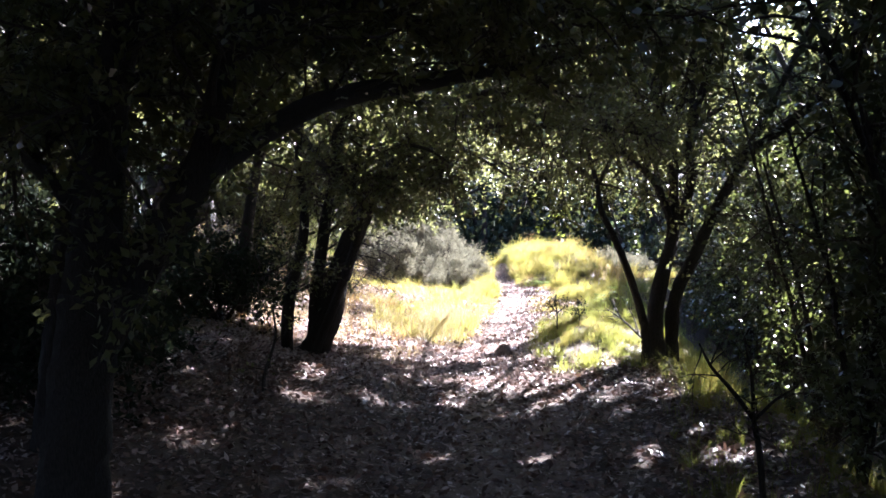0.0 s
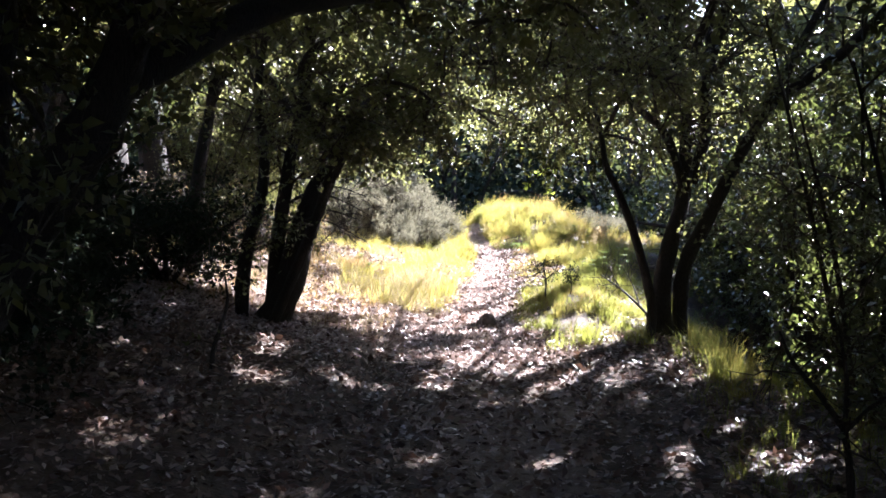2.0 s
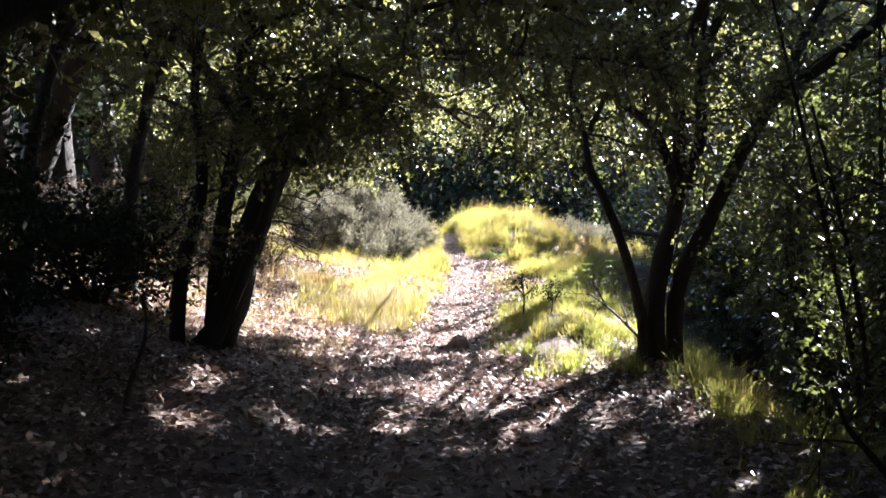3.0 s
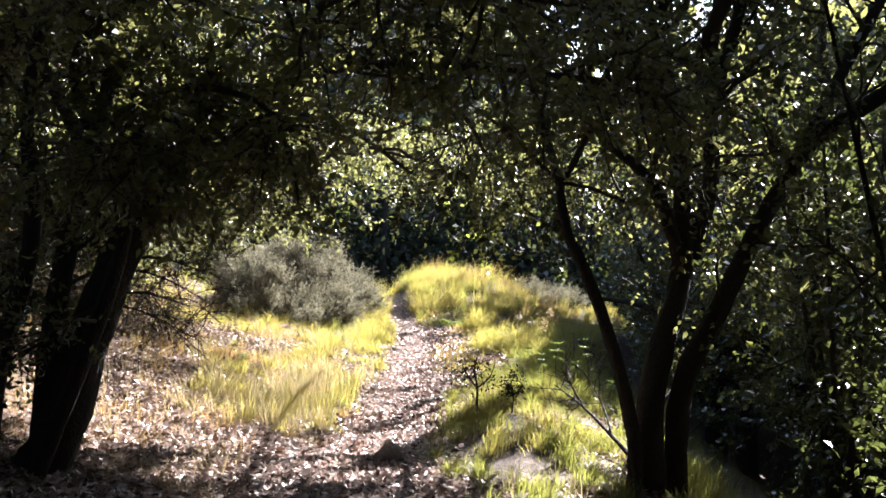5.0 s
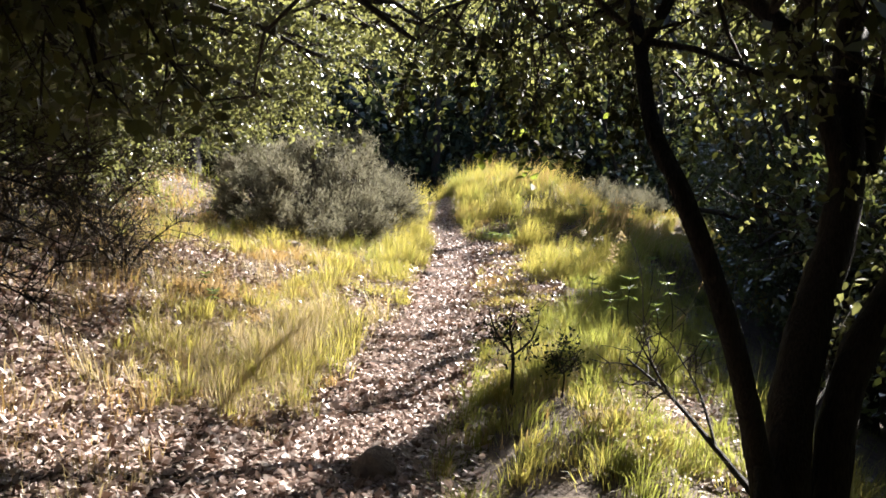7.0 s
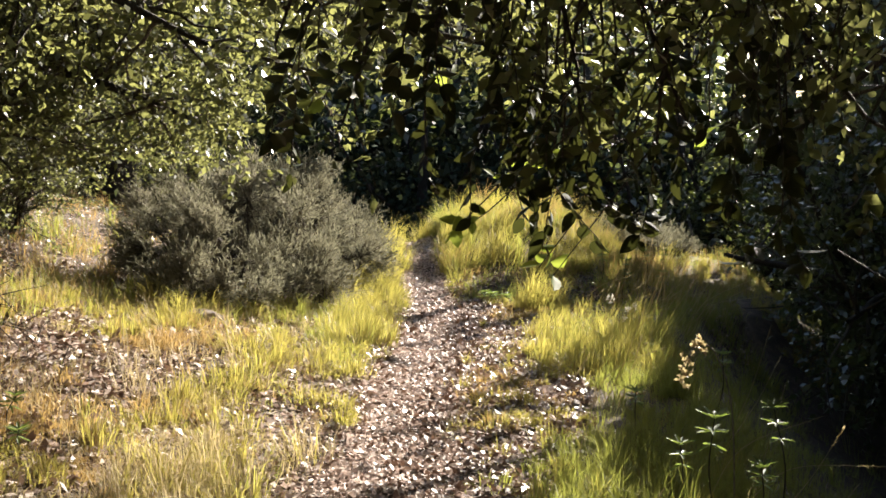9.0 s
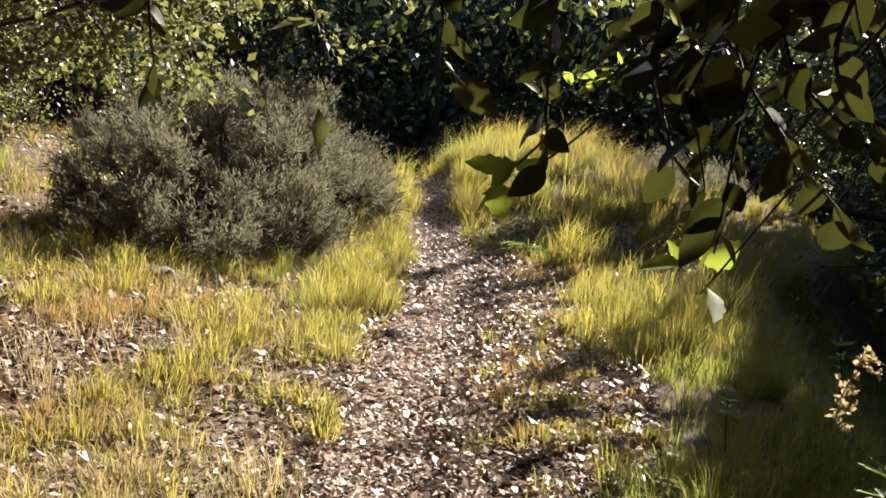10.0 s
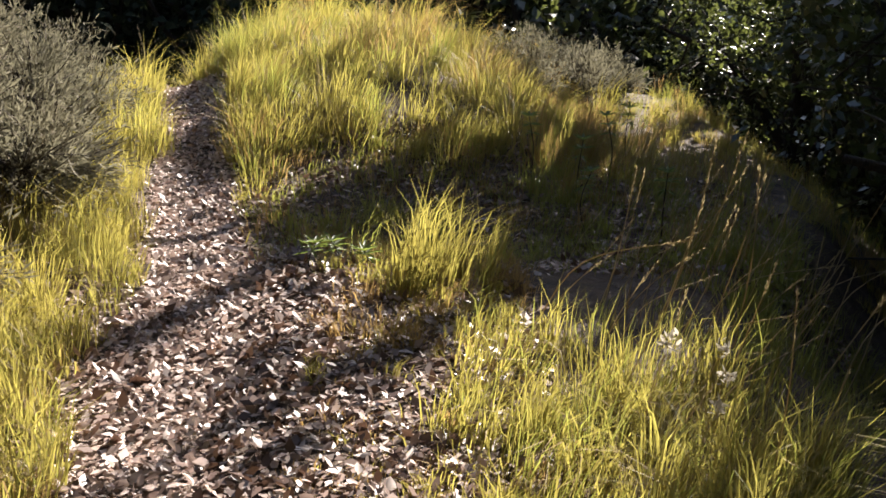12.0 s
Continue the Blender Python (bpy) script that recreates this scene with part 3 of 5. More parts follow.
add_bough(leaning_oak, [([(-0.6, 6.9, 2.1), (-0.2, 6.4, 2.1), (0.3, 6.1, 2.05), (0.9, 6.0, 1.98)], 0.03, 0.008),
                        ([(-0.6, 6.9, 2.1), (-0.3, 6.0, 2.3), (0.2, 5.7, 2.3), (0.8, 5.6, 2.2)], 0.03, 0.008),
                        ([(0.0, 7.2, 2.35), (0.4, 6.8, 2.15), (0.8, 6.5, 2.05), (1.2, 6.4, 1.95)], 0.025, 0.008),
                        ([(-0.2, 6.4, 2.1), (0.0, 6.6, 2.4), (0.4, 6.7, 2.5), (1.0, 6.6, 2.5)], 0.025, 0.008)],
          14, subs=26, sub_len=0.36, twigs=7, twig_len=0.2, leaves=14, leaf=0.045, start=0.15, droop=0.2, spread_up=0.2, simple=True, in_open=True)

# further stems behind it
for number, (x, y, dx, h, seed) in enumerate([(-2.7, 7.6, 0.5, 3.2, 21), (-3.45, 7.4, 0.8, 3.6, 22), (-4.6, 9.0, 0.6, 3.4, 23), (-2.9, 4.2, 0.7, 3.4, 24), (-4.0, 2.6, 0.8, 3.8, 25)]):
    z = gz(x, y)
    tree("slender dark oak stem in the shaded thicket",
         [([(x, y, z - 0.1), (x + dx * 0.15, y, z + h * 0.25), (x + dx * 0.5, y + 0.05, z + h * 0.55), (x + dx, y, z + h)], 0.06, 0.02)],
         [([(x + dx * 0.4, y, z + h * 0.45), (x + dx + 0.3, y - 0.4, z + h * 0.75), (x + dx + 0.9, y - 0.7, z + h * 0.9)], 0.03, 0.01),
          ([(x + dx * 0.5, y, z + h * 0.55), (x - 0.3, y + 0.3, z + h * 0.8), (x - 0.8, y + 0.5, z + h)], 0.03, 0.01),
          ([(x + dx * 0.8, y, z + h * 0.8), (x + dx, y + 0.5, z + h), (x + dx + 0.2, y + 1.1, z + h * 1.05)], 0.03, 0.01)],
         seed, group="thicket stems", subs=20, sub_len=0.8, twigs=7, leaves=15, start=0.2, leaf=0.055, simple=True)

# the big trees close by at the start
forked_oak = tree("thick black oak trunk with a leaning fork",
     [([(-1.62, 1.5, gz(-1.62, 1.5) - 0.15), (-1.56, 1.5, 0.5), (-1.5, 1.5, 0.95), (-1.42, 1.5, 1.42), (-1.35, 1.5, 1.9), (-1.2, 1.5, 2.5), (-1.0, 1.4, 3.3)], 0.125, 0.05)],
     [([(-1.5, 1.5, 0.75), (-1.36, 1.5, 1.05), (-1.11, 1.5, 1.4), (-0.92, 1.5, 1.75), (-0.8, 1.5, 2.25), (-0.7, 1.6, 2.9)], 0.085, 0.03),
      ([(-1.0, 1.5, 1.6), (-0.6, 2.2, 1.95), (-0.1, 3.2, 2.15), (0.5, 4.2, 2.35), (1.1, 4.9, 2.6)], 0.05, 0.015),
      ([(-0.8, 1.5, 2.2), (-0.2, 1.6, 2.6), (0.6, 1.8, 2.9), (1.3, 2.0, 3.0)], 0.04, 0.015),
      ([(-1.35, 1.5, 1.9), (-1.7, 2.3, 2.3), (-1.8, 3.3, 2.6), (-1.6, 4.2, 2.8)], 0.04, 0.015),
      ([(-1.2, 1.5, 2.5), (-1.8, 1.0, 3.0), (-2.4, 0.5, 3.3)], 0.04, 0.015),
      ([(-1.1, 1.4, 2.9), (-0.6, 0.5, 3.2), (0.1, -0.5, 3.3), (0.6, -1.5, 3.2)], 0.04, 0.015)],
     31, subs=30, sub_len=0.85, twigs=8, leaves=17, start=0.25, leaf=0.05, simple=True)
add_bough(forked_oak, [([(-0.85, 1.5, 2.0), (-0.7, 2.2, 2.4), (-0.4, 3.1, 2.5), (0.1, 3.9, 2.45)], 0.04, 0.01),
                       ([(-0.8, 1.5, 2.2), (-0.2, 2.2, 2.6), (0.5, 2.8, 2.6), (1.2, 3.3, 2.4)], 0.04, 0.01),
                       ([(-0.2, 2.2, 2.6), (0.3, 3.2, 2.6), (0.8, 4.2, 2.5)], 0.03, 0.01),
                       ([(-0.7, 2.2, 2.4), (-1.1, 3.0, 2.4), (-1.4, 3.8, 2.2)], 0.03, 0.01),
                       ([(-0.4, 3.1, 2.5), (-0.7, 3.9, 2.4), (-0.9, 4.6, 2.3)], 0.03, 0.01)],
          33, subs=24, sub_len=0.5, twigs=7, twig_len=0.3, leaves=15, leaf=0.06, start=0.2, droop=0.25, simple=True)
add_bough(forked_oak, [([(-1.35, 1.5, 1.9), (-1.6, 2.6, 2.2), (-1.9, 3.6, 2.3), (-2.1, 4.4, 2.2)], 0.035, 0.01),
                       ([(-1.42, 1.5, 1.5), (-1.9, 2.4, 1.9), (-2.4, 3.2, 2.0), (-2.8, 4.0, 1.9)], 0.035, 0.01),
                       ([(-1.2, 1.5, 2.4), (-1.3, 2.6, 2.7), (-1.5, 3.6, 2.8)], 0.03, 0.01),
                       ([(-1.42, 1.5, 1.4), (-2.1, 1.9, 1.9), (-2.8, 2.5, 2.2)], 0.03, 0.01)],
          34, subs=24, sub_len=0.55, twigs=7, twig_len=0.3, leaves=14, leaf=0.06, start=0.2, droop=0.2, simple=True)
tree("dark oak stem on the shaded bank",
     [([(-2.15, 2.4, gz(-2.15, 2.4) - 0.1), (-2.05, 2.4, 0.9), (-1.95, 2.4, 1.5), (-1.7, 2.4, 2.4), (-1.5, 2.4, 3.4)], 0.07, 0.025)],
     [([(-1.95, 2.4, 1.5), (-2.5, 2.8, 2.1), (-3.0, 3.2, 2.6)], 0.03, 0.01), ([(-1.8, 2.4, 2.2), (-1.3, 3.0, 2.6), (-0.8, 3.8, 2.9)], 0.03, 0.01)],
     32, subs=16, sub_len=0.8, twigs=6, leaves=12, leaf=0.045)

# trees added round and behind the start, mostly unseen, to keep light off the walk
for x, y, h, seed in [(1.9, -3.6, 4.2, 41), (-1.6, -3.2, 4.2, 42), (3.2, -0.5, 4.6, 43), (-3.6, -0.8, 4.4, 44), (0.2, -7.5, 4.4, 45), (3.4, 3.2, 5.0, 46), (4.2, 6.4, 5.2, 47)]:
    z = gz(x, y)
    r = np.random.default_rng(seed)
    limbs = []
    for a in np.arange(6) * 1.05 + r.uniform(0, 1):
        reach = r.uniform(1.2, 2.0)
        limbs.append(([(x, y, z + h * 0.35), (x + reach * 0.45 * math.cos(a), y + reach * 0.45 * math.sin(a), z + h * 0.6),
                       (x + reach * math.cos(a), y + reach * math.sin(a), z + h * r.uniform(0.65, 0.95))], 0.05, 0.015))
    tree("spreading evergreen oak tree added to cast deep shade", [([(x, y, z - 0.15), (x + 0.1, y, z + h * 0.3), (x, y + 0.1, z + h * 0.6), (x + 0.1, y, z + h)], 0.12, 0.03)],
         limbs, seed, group="shade trees", subs=26, sub_len=1.0, twigs=7, twig_len=0.42, leaves=16, leaf=0.085, start=0.2, sun_gap=True, plain=True, twig_wood=False)

# leafy shrubs on the falling side of the path
for x, y, h, seed in [(2.05, 0.9, 2.5, 51), (2.25, 2.7, 2.7, 52), (2.35, 4.5, 2.9, 53), (2.0, -0.8, 2.4, 55), (3.1, 1.8, 3.2, 151), (3.0, 3.7, 3.3, 152), (3.3, 5.6, 3.8, 153), (2.55, 6.3, 3.2, 154), (2.6, 8.3, 3.2, 155), (3.6, 7.6, 4.4, 156)]:
    z = gz(x, y)
    r = np.random.default_rng(seed)
    stems = []
    for k in range(6):
        a = r.uniform(0, 6.28)
        reach = r.uniform(0.25, 0.8)
        stems.append(([(x, y, z - 0.05), (x + reach * 0.4 * math.cos(a), y + reach * 0.4 * math.sin(a), z + h * 0.45), (x + reach * math.cos(a), y + reach * math.sin(a), z + h * r.uniform(0.75, 1.05))], 0.022, 0.008))
    tree("glossy dark-leaved shrub beside the path", stems[:1], stems[1:], seed, name="evergreen_shrub", category="shrub", leaf_material=GLOSSY_LEAF, group="shrubs on the slope",
         subs=24, sub_len=0.6, twigs=6, twig_len=0.3, leaves=10, leaf=0.055, start=0.1, simple=True, sun_gap=True, twig_wood=False)

# dark undergrowth between the stems on the bank
for x, y, h, seed in [(-2.7, 4.6, 0.9, 56), (-3.3, 5.7, 1.0, 57), (-2.5, 3.1, 1.0, 58), (-3.5, 3.9, 1.1, 59), (-2.75, 7.1, 0.8, 60), (-4.6, 6.2, 1.0, 62), (-3.6, 1.4, 1.7, 63), (-5.0, 4.6, 1.6, 64)]:
    z = gz(x, y)
    r = np.random.default_rng(seed)
    stems = []
    for k in range(6):
        a, reach = r.uniform(0, 6.28), r.uniform(0.2, 0.75)
        stems.append(([(x, y, z - 0.05), (x + reach * 0.4 * math.cos(a), y + reach * 0.4 * math.sin(a), z + h * 0.4), (x + reach * math.cos(a), y + reach * math.sin(a), z + h * r.uniform(0.55, 1.0))], 0.02, 0.007))
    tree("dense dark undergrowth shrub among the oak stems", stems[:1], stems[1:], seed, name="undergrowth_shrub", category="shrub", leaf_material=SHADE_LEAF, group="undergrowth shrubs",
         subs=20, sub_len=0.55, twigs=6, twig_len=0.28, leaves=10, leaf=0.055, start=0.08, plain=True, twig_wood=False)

# leafy thicket on the bank beyond the leaning oak
for x, y, h, seed in [(-3.6, 11.0, 1.3, 65), (-4.2, 12.3, 1.5, 66), (-3.7, 13.4, 1.2, 67), (-4.1, 15.4, 1.2, 68), (-4.6, 17.0, 1.5, 69), (-3.6, 18.4, 1.0, 70)]:
    z = gz(x, y)
    r = np.random.default_rng(seed)
    stems = []
    for k in range(6):
        a, reach = r.uniform(0, 6.28), r.uniform(0.2, 0.75)
        stems.append(([(x, y, z - 0.05), (x + reach * 0.4 * math.cos(a), y + reach * 0.4 * math.sin(a), z + h * 0.4), (x + reach * math.cos(a), y + reach * math.sin(a), z + h * r.uniform(0.55, 1.0))], 0.02, 0.007))
    tree("young oak thicket with sunlit leaves on the bank", stems[:1], stems[1:], seed, name="oak_thicket", category="shrub", group="oak thickets",
         subs=20, sub_len=0.5, twigs=6, twig_len=0.26, leaves=10, leaf=0.042, start=0.1, simple=True)

# dry scrub on the lit bank
for number, (x, y, h) in enumerate([(-2.75, 9.9, 0.5), (-2.35, 10.8, 0.4), (-3.3, 10.6, 0.7), (-3.05, 11.8, 0.65), (-3.7, 9.4, 0.7)]):
    z = gz(x, y)
    r = np.random.default_rng(730 + number)
    stems = []
    for k in range(7):
        a, reach = r.uniform(0, 6.28), h * r.uniform(0.3, 0.9)
        stems.append(([(x, y, z - 0.04), (x + reach * 0.5 * math.cos(a), y + reach * 0.5 * math.sin(a), z + h * 0.4), (x + reach * math.cos(a), y + reach * math.sin(a), z + h * r.uniform(0.5, 1.0))], 0.008, 0.003))
    tree("tangled dry scrub with a few brown leaves on the bank", stems[:1], stems[1:], 740 + number, name="dry_scrub", category="shrub", group="dry scrub", leaf_material=SCRUB_LEAF, thick_bark=TWIG,
         subs=12, sub_len=0.32, twigs=5, twig_len=0.16, leaves=1.3, leaf=0.03, start=0.15, simple=True, in_open=True)

# bare little sapling
tree("small bare-stemmed sapling with forked twigs",
     [([(1.38, 2.28, gz(1.38, 2.28) - 0.05), (1.37, 2.28, 0.22), (1.34, 2.26, 0.42)], 0.016, 0.012)],
     [([(1.34, 2.26, 0.42), (1.25, 2.25, 0.55), (1.16, 2.25, 0.66), (1.1, 2.2, 0.78)], 0.011, 0.004), ([(1.34, 2.26, 0.42), (1.33, 2.2, 0.6), (1.3, 2.2, 0.8)], 0.01, 0.004), ([(1.35, 2.26, 0.42), (1.45, 2.3, 0.5), (1.55, 2.3, 0.56)], 0.008, 0.003)],
     61, name="sapling", subs=5, sub_len=0.22, twigs=3, twig_len=0.1, leaves=1.5, leaf=0.035, start=0.4, in_open=True)

# the sunlit oak behind the grey bush
bank_oak = tree("sunlit oak tree spreading behind the grey bush",
     [([(-5.1, 14.7, gz(-5.1, 14.7) - 0.15), (-4.5, 14.5, 1.3), (-3.75, 14.1, 2.0), (-3.5, 14.0, 2.9), (-3.4, 14.0, 4.2)], 0.12, 0.04)],
     [([(-3.7, 14.1, 2.0), (-3.2, 13.5, 2.4), (-2.6, 12.9, 2.5), (-2.0, 12.6, 2.3)], 0.05, 0.012), ([(-3.6, 14.1, 2.2), (-3.0, 14.3, 2.6), (-2.3, 14.6, 2.7), (-1.6, 14.8, 2.4)], 0.05, 0.012),
      ([(-3.7, 14.1, 1.7), (-3.0, 13.4, 1.85), (-2.3, 12.9, 1.7), (-1.6, 12.7, 1.45)], 0.045, 0.01),
      ([(-3.7, 14.1, 1.9), (-2.9, 13.8, 2.1), (-2.0, 13.4, 2.0), (-1.0, 13.1, 1.75)], 0.045, 0.01),
      ([(-3.75, 14.2, 1.5), (-3.3, 13.2, 1.7), (-2.9, 12.5, 1.5), (-2.5, 12.1, 1.35)], 0.04, 0.01),
      ([(-3.5, 14.0, 2.6), (-2.2, 13.2, 2.35), (-0.9, 12.5, 2.05), (0.2, 12.0, 1.8)], 0.045, 0.01),
      ([(-3.6, 14.0, 2.4), (-2.4, 12.6, 2.5), (-1.2, 11.6, 2.2), (0.1, 11.1, 1.85)], 0.04, 0.01),
      ([(-3.5, 14.0, 2.8), (-2.0, 12.9, 2.7), (-0.6, 12.2, 2.4), (0.7, 11.8, 2.0)], 0.04, 0.01),
      ([(-3.6, 14.0, 2.3), (-2.6, 12.3, 2.3), (-1.8, 11.4, 2.1), (-1.0, 10.9, 1.75)], 0.04, 0.01),
      ([(-3.5, 14.0, 2.7), (-2.0, 13.6, 2.5), (-0.8, 13.2, 2.2), (0.2, 12.9, 1.9)], 0.045, 0.01),
      ([(-3.7, 14.1, 1.9), (-3.6, 13.2, 2.2), (-3.5, 12.2, 2.2), (-3.3, 11.4, 1.9)], 0.05, 0.012), ([(-3.6, 14.1, 2.2), (-3.3, 14.8, 2.0), (-2.8, 15.4, 1.6)], 0.045, 0.012), ([(-3.6, 14.1, 2.6), (-4.3, 13.2, 3.1), (-4.7, 12.2, 3.2)], 0.045, 0.012)],
     71, subs=36, sub_len=0.7, twigs=8, leaves=17, leaf=0.048, start=0.2, simple=True, sun_gap=True)

add_bough(bank_oak, [([(-3.6, 14.0, 2.2), (-3.2, 13.0, 2.5), (-2.9, 12.2, 2.3), (-2.6, 11.5, 1.9)], 0.04, 0.01),
                     ([(-3.5, 14.0, 2.6), (-3.0, 13.4, 3.0), (-2.4, 12.8, 2.9), (-1.9, 12.4, 2.6)], 0.04, 0.01),
                     ([(-3.6, 14.1, 2.0), (-3.3, 14.9, 2.3), (-2.9, 15.8, 2.1), (-2.5, 16.4, 1.7)], 0.04, 0.01),
                     ([(-3.6, 14.1, 2.4), (-3.0, 15.2, 2.8), (-2.3, 16.0, 2.7), (-1.7, 16.6, 2.3)], 0.04, 0.01),
                     ([(-3.7, 14.1, 1.8), (-3.6, 12.8, 1.7), (-3.4, 11.6, 1.5)], 0.035, 0.01)],
          72, subs=30, sub_len=0.6, twigs=8, twig_len=0.3, leaves=16, leaf=0.042, start=0.2, simple=True)

# tall oak added to block the sun over the path; its crown is out of view
tree("tall dark oak added for shade, its wide high crown out of view",
     [([(3.4, 4.4, gz(3.4, 4.4) - 0.15), (3.3, 4.4, 0.6), (3.2, 4.5, 2.2), (3.1, 4.6, 4.0), (3.0, 4.6, 5.6)], 0.16, 0.05)],
     [([(3.15, 4.5, 2.6), (3.1 + 1.4 * c, 4.5 + 1.4 * s, 3.7 + 0.35 * k), (3.1 + 3.0 * c, 4.5 + 3.0 * s, 4.1 + 0.5 * k)], 0.06, 0.015)
      for c, s, k in [(1, 0, 0), (0.8, 0.6, 1), (0.3, 0.95, 0), (-0.4, 0.9, 1), (-0.95, 0.2, 0), (-0.7, -0.7, 1), (0.0, -1, 0), (0.7, -0.7, 1), (0.95, 0.3, 3), (0.2, 0.9, 3), (0.4, -0.9, 3), (-0.8, 0.1, 3)]],
     76, subs=26, sub_len=1.1, twigs=7, twig_len=0.45, leaves=16, leaf=0.09, start=0.15, sun_gap=True, plain=True, twig_wood=False)

# tall oak added for shade: high crown over bank and glade edge, trunk mostly unseen
tree("tall oak with a wide high crown added for shade",
     [([(-4.7, 10.2, gz(-4.7, 10.2) - 0.15), (-4.5, 10.1, 1.4), (-4.0, 10.0, 2.4), (-3.4, 9.8, 3.4), (-2.8, 9.8, 5.2)], 0.14, 0.05)],
     [([(-3.1, 9.8, 2.9), (-3.1 + 1.3 * c, 9.8 + 1.3 * s, 3.7 + 0.3 * k), (-3.1 + 2.9 * c, 9.8 + 2.9 * s, 4.1 + 0.5 * k)], 0.06, 0.015)
      for c, s, k in [(1, 0, 0), (0.8, 0.6, 1), (0.3, 0.95, 0), (-0.4, 0.9, 1), (-0.95, 0.2, 0), (-0.7, -0.7, 1), (0.0, -1, 0), (0.7, -0.7, 1), (0.95, 0.3, 3), (0.2, 0.9, 3), (0.4, -0.9, 3), (-0.6, 0.1, 3)]]
     + [([(-3.1, 9.8, 3.0), (-1.7, 10.0, 3.6), (0.6, 10.3, 3.9)], 0.06, 0.015), ([(-3.1, 9.8, 3.1), (-1.6, 10.4, 3.8), (0.4, 11.0, 4.2)], 0.06, 0.015),
        ([(-3.1, 9.8, 3.0), (-1.6, 9.6, 3.5), (0.4, 9.4, 3.7)], 0.06, 0.015), ([(-3.1, 9.8, 3.2), (-2.0, 10.4, 3.9), (-0.8, 10.8, 4.3)], 0.06, 0.015)],
     75, subs=30, sub_len=1.1, twigs=7, twig_len=0.45, leaves=15, leaf=0.085, start=0.2, sun_gap=True, plain=True, twig_wood=False)

# tall oaks added for shade, mostly out of view; their crowns roof the dark stretch
def shading_oak(label, x, y, cx, cy, low, high, reach, seed, leaf=0.1, rings=2, subs=26, thick=0.15):
    z = gz(x, y)
    limbs = []
    r = np.random.default_rng(seed)
    for ring in range(rings):
        for a in np.arange(7) * 0.9 + r.uniform(0, 1):
            q, top = reach * r.uniform(0.6, 1.0), low + (high - low) * (ring + r.uniform(0.1, 0.9)) / rings
            limbs.append(([(cx, cy, low - 0.6 + 0.5 * ring), (cx + 0.45 * q * math.cos(a), cy + 0.45 * q * math.sin(a), (top + low) / 2), (cx + q * math.cos(a), cy + q * math.sin(a), top)], 0.4 * thick, 0.1 * thick))
    tree(label, [([(x, y, z - 0.15), (x, y, z + (low - z) * 0.4), (cx, cy, low - 0.5), (cx, cy, high)], thick, 0.25 * thick)], limbs, seed, group="tall oaks",
         subs=subs, sub_len=1.0, twigs=7, twig_len=0.45, leaves=11, leaf=leaf * 1.12, start=0.15, sun_gap=True, plain=True, twig_wood=False)


shading_oak("tall gully oak added for shade, crown out of view", 5.0, 10.4, 4.7, 9.8, 4.4, 6.4, 3.2, 171, rings=1, subs=26)
shading_oak("tall oak with a narrow crown added to shade the mound", 3.5, 11.8, 1.7, 12.0, 3.9, 5.2, 1.7, 172, rings=1, subs=20, thick=0.065)
shading_oak("unseen tall oak added to shade the path's right edge", 6.2, 8.8, 5.6, 8.6, 3.6, 5.2, 2.0, 177, rings=1, subs=22)
shading_oak("oak on the bank with an unseen crown added to shade the path", -3.5, 4.8, -0.7, 4.3, 4.4, 6.2, 3.0, 176, leaf=0.13, rings=1)
shading_oak("oak with an unseen crown added to shade the start of the path", -2.6, -0.9, -1.2, 0.2, 4.3, 6.2, 3.2, 173, leaf=0.13)
shading_oak("unseen oak added to shade the start of the walk", 2.6, -3.6, 1.3, -3.4, 3.6, 5.4, 3.0, 178, leaf=0.14, rings=1)
shading_oak("unseen oak on the bank added to shade the start", -3.6, -3.0, -2.2, -2.4, 3.4, 5.2, 2.6, 181, leaf=0.15, rings=1)
shading_oak("broad dark oak filling the side of the gully", 4.6, 1.6, 4.4, 1.4, 1.2, 5.4, 2.6, 179, leaf=0.13)
shading_oak("slim tall oak added to cast shade on the hollow", 5.2, 22.4, 3.1, 20.2, 2.3, 4.3, 1.5, 180, rings=1, subs=20)
shading_oak("tall dark oak deep in the gully", 5.0, 15.4, 4.6, 15.4, 1.6, 5.4, 2.6, 174)
shading_oak("tall dark oak behind the grassy shelf", 5.6, 20.0, 5.2, 20.0, 1.4, 5.6, 2.8, 175)

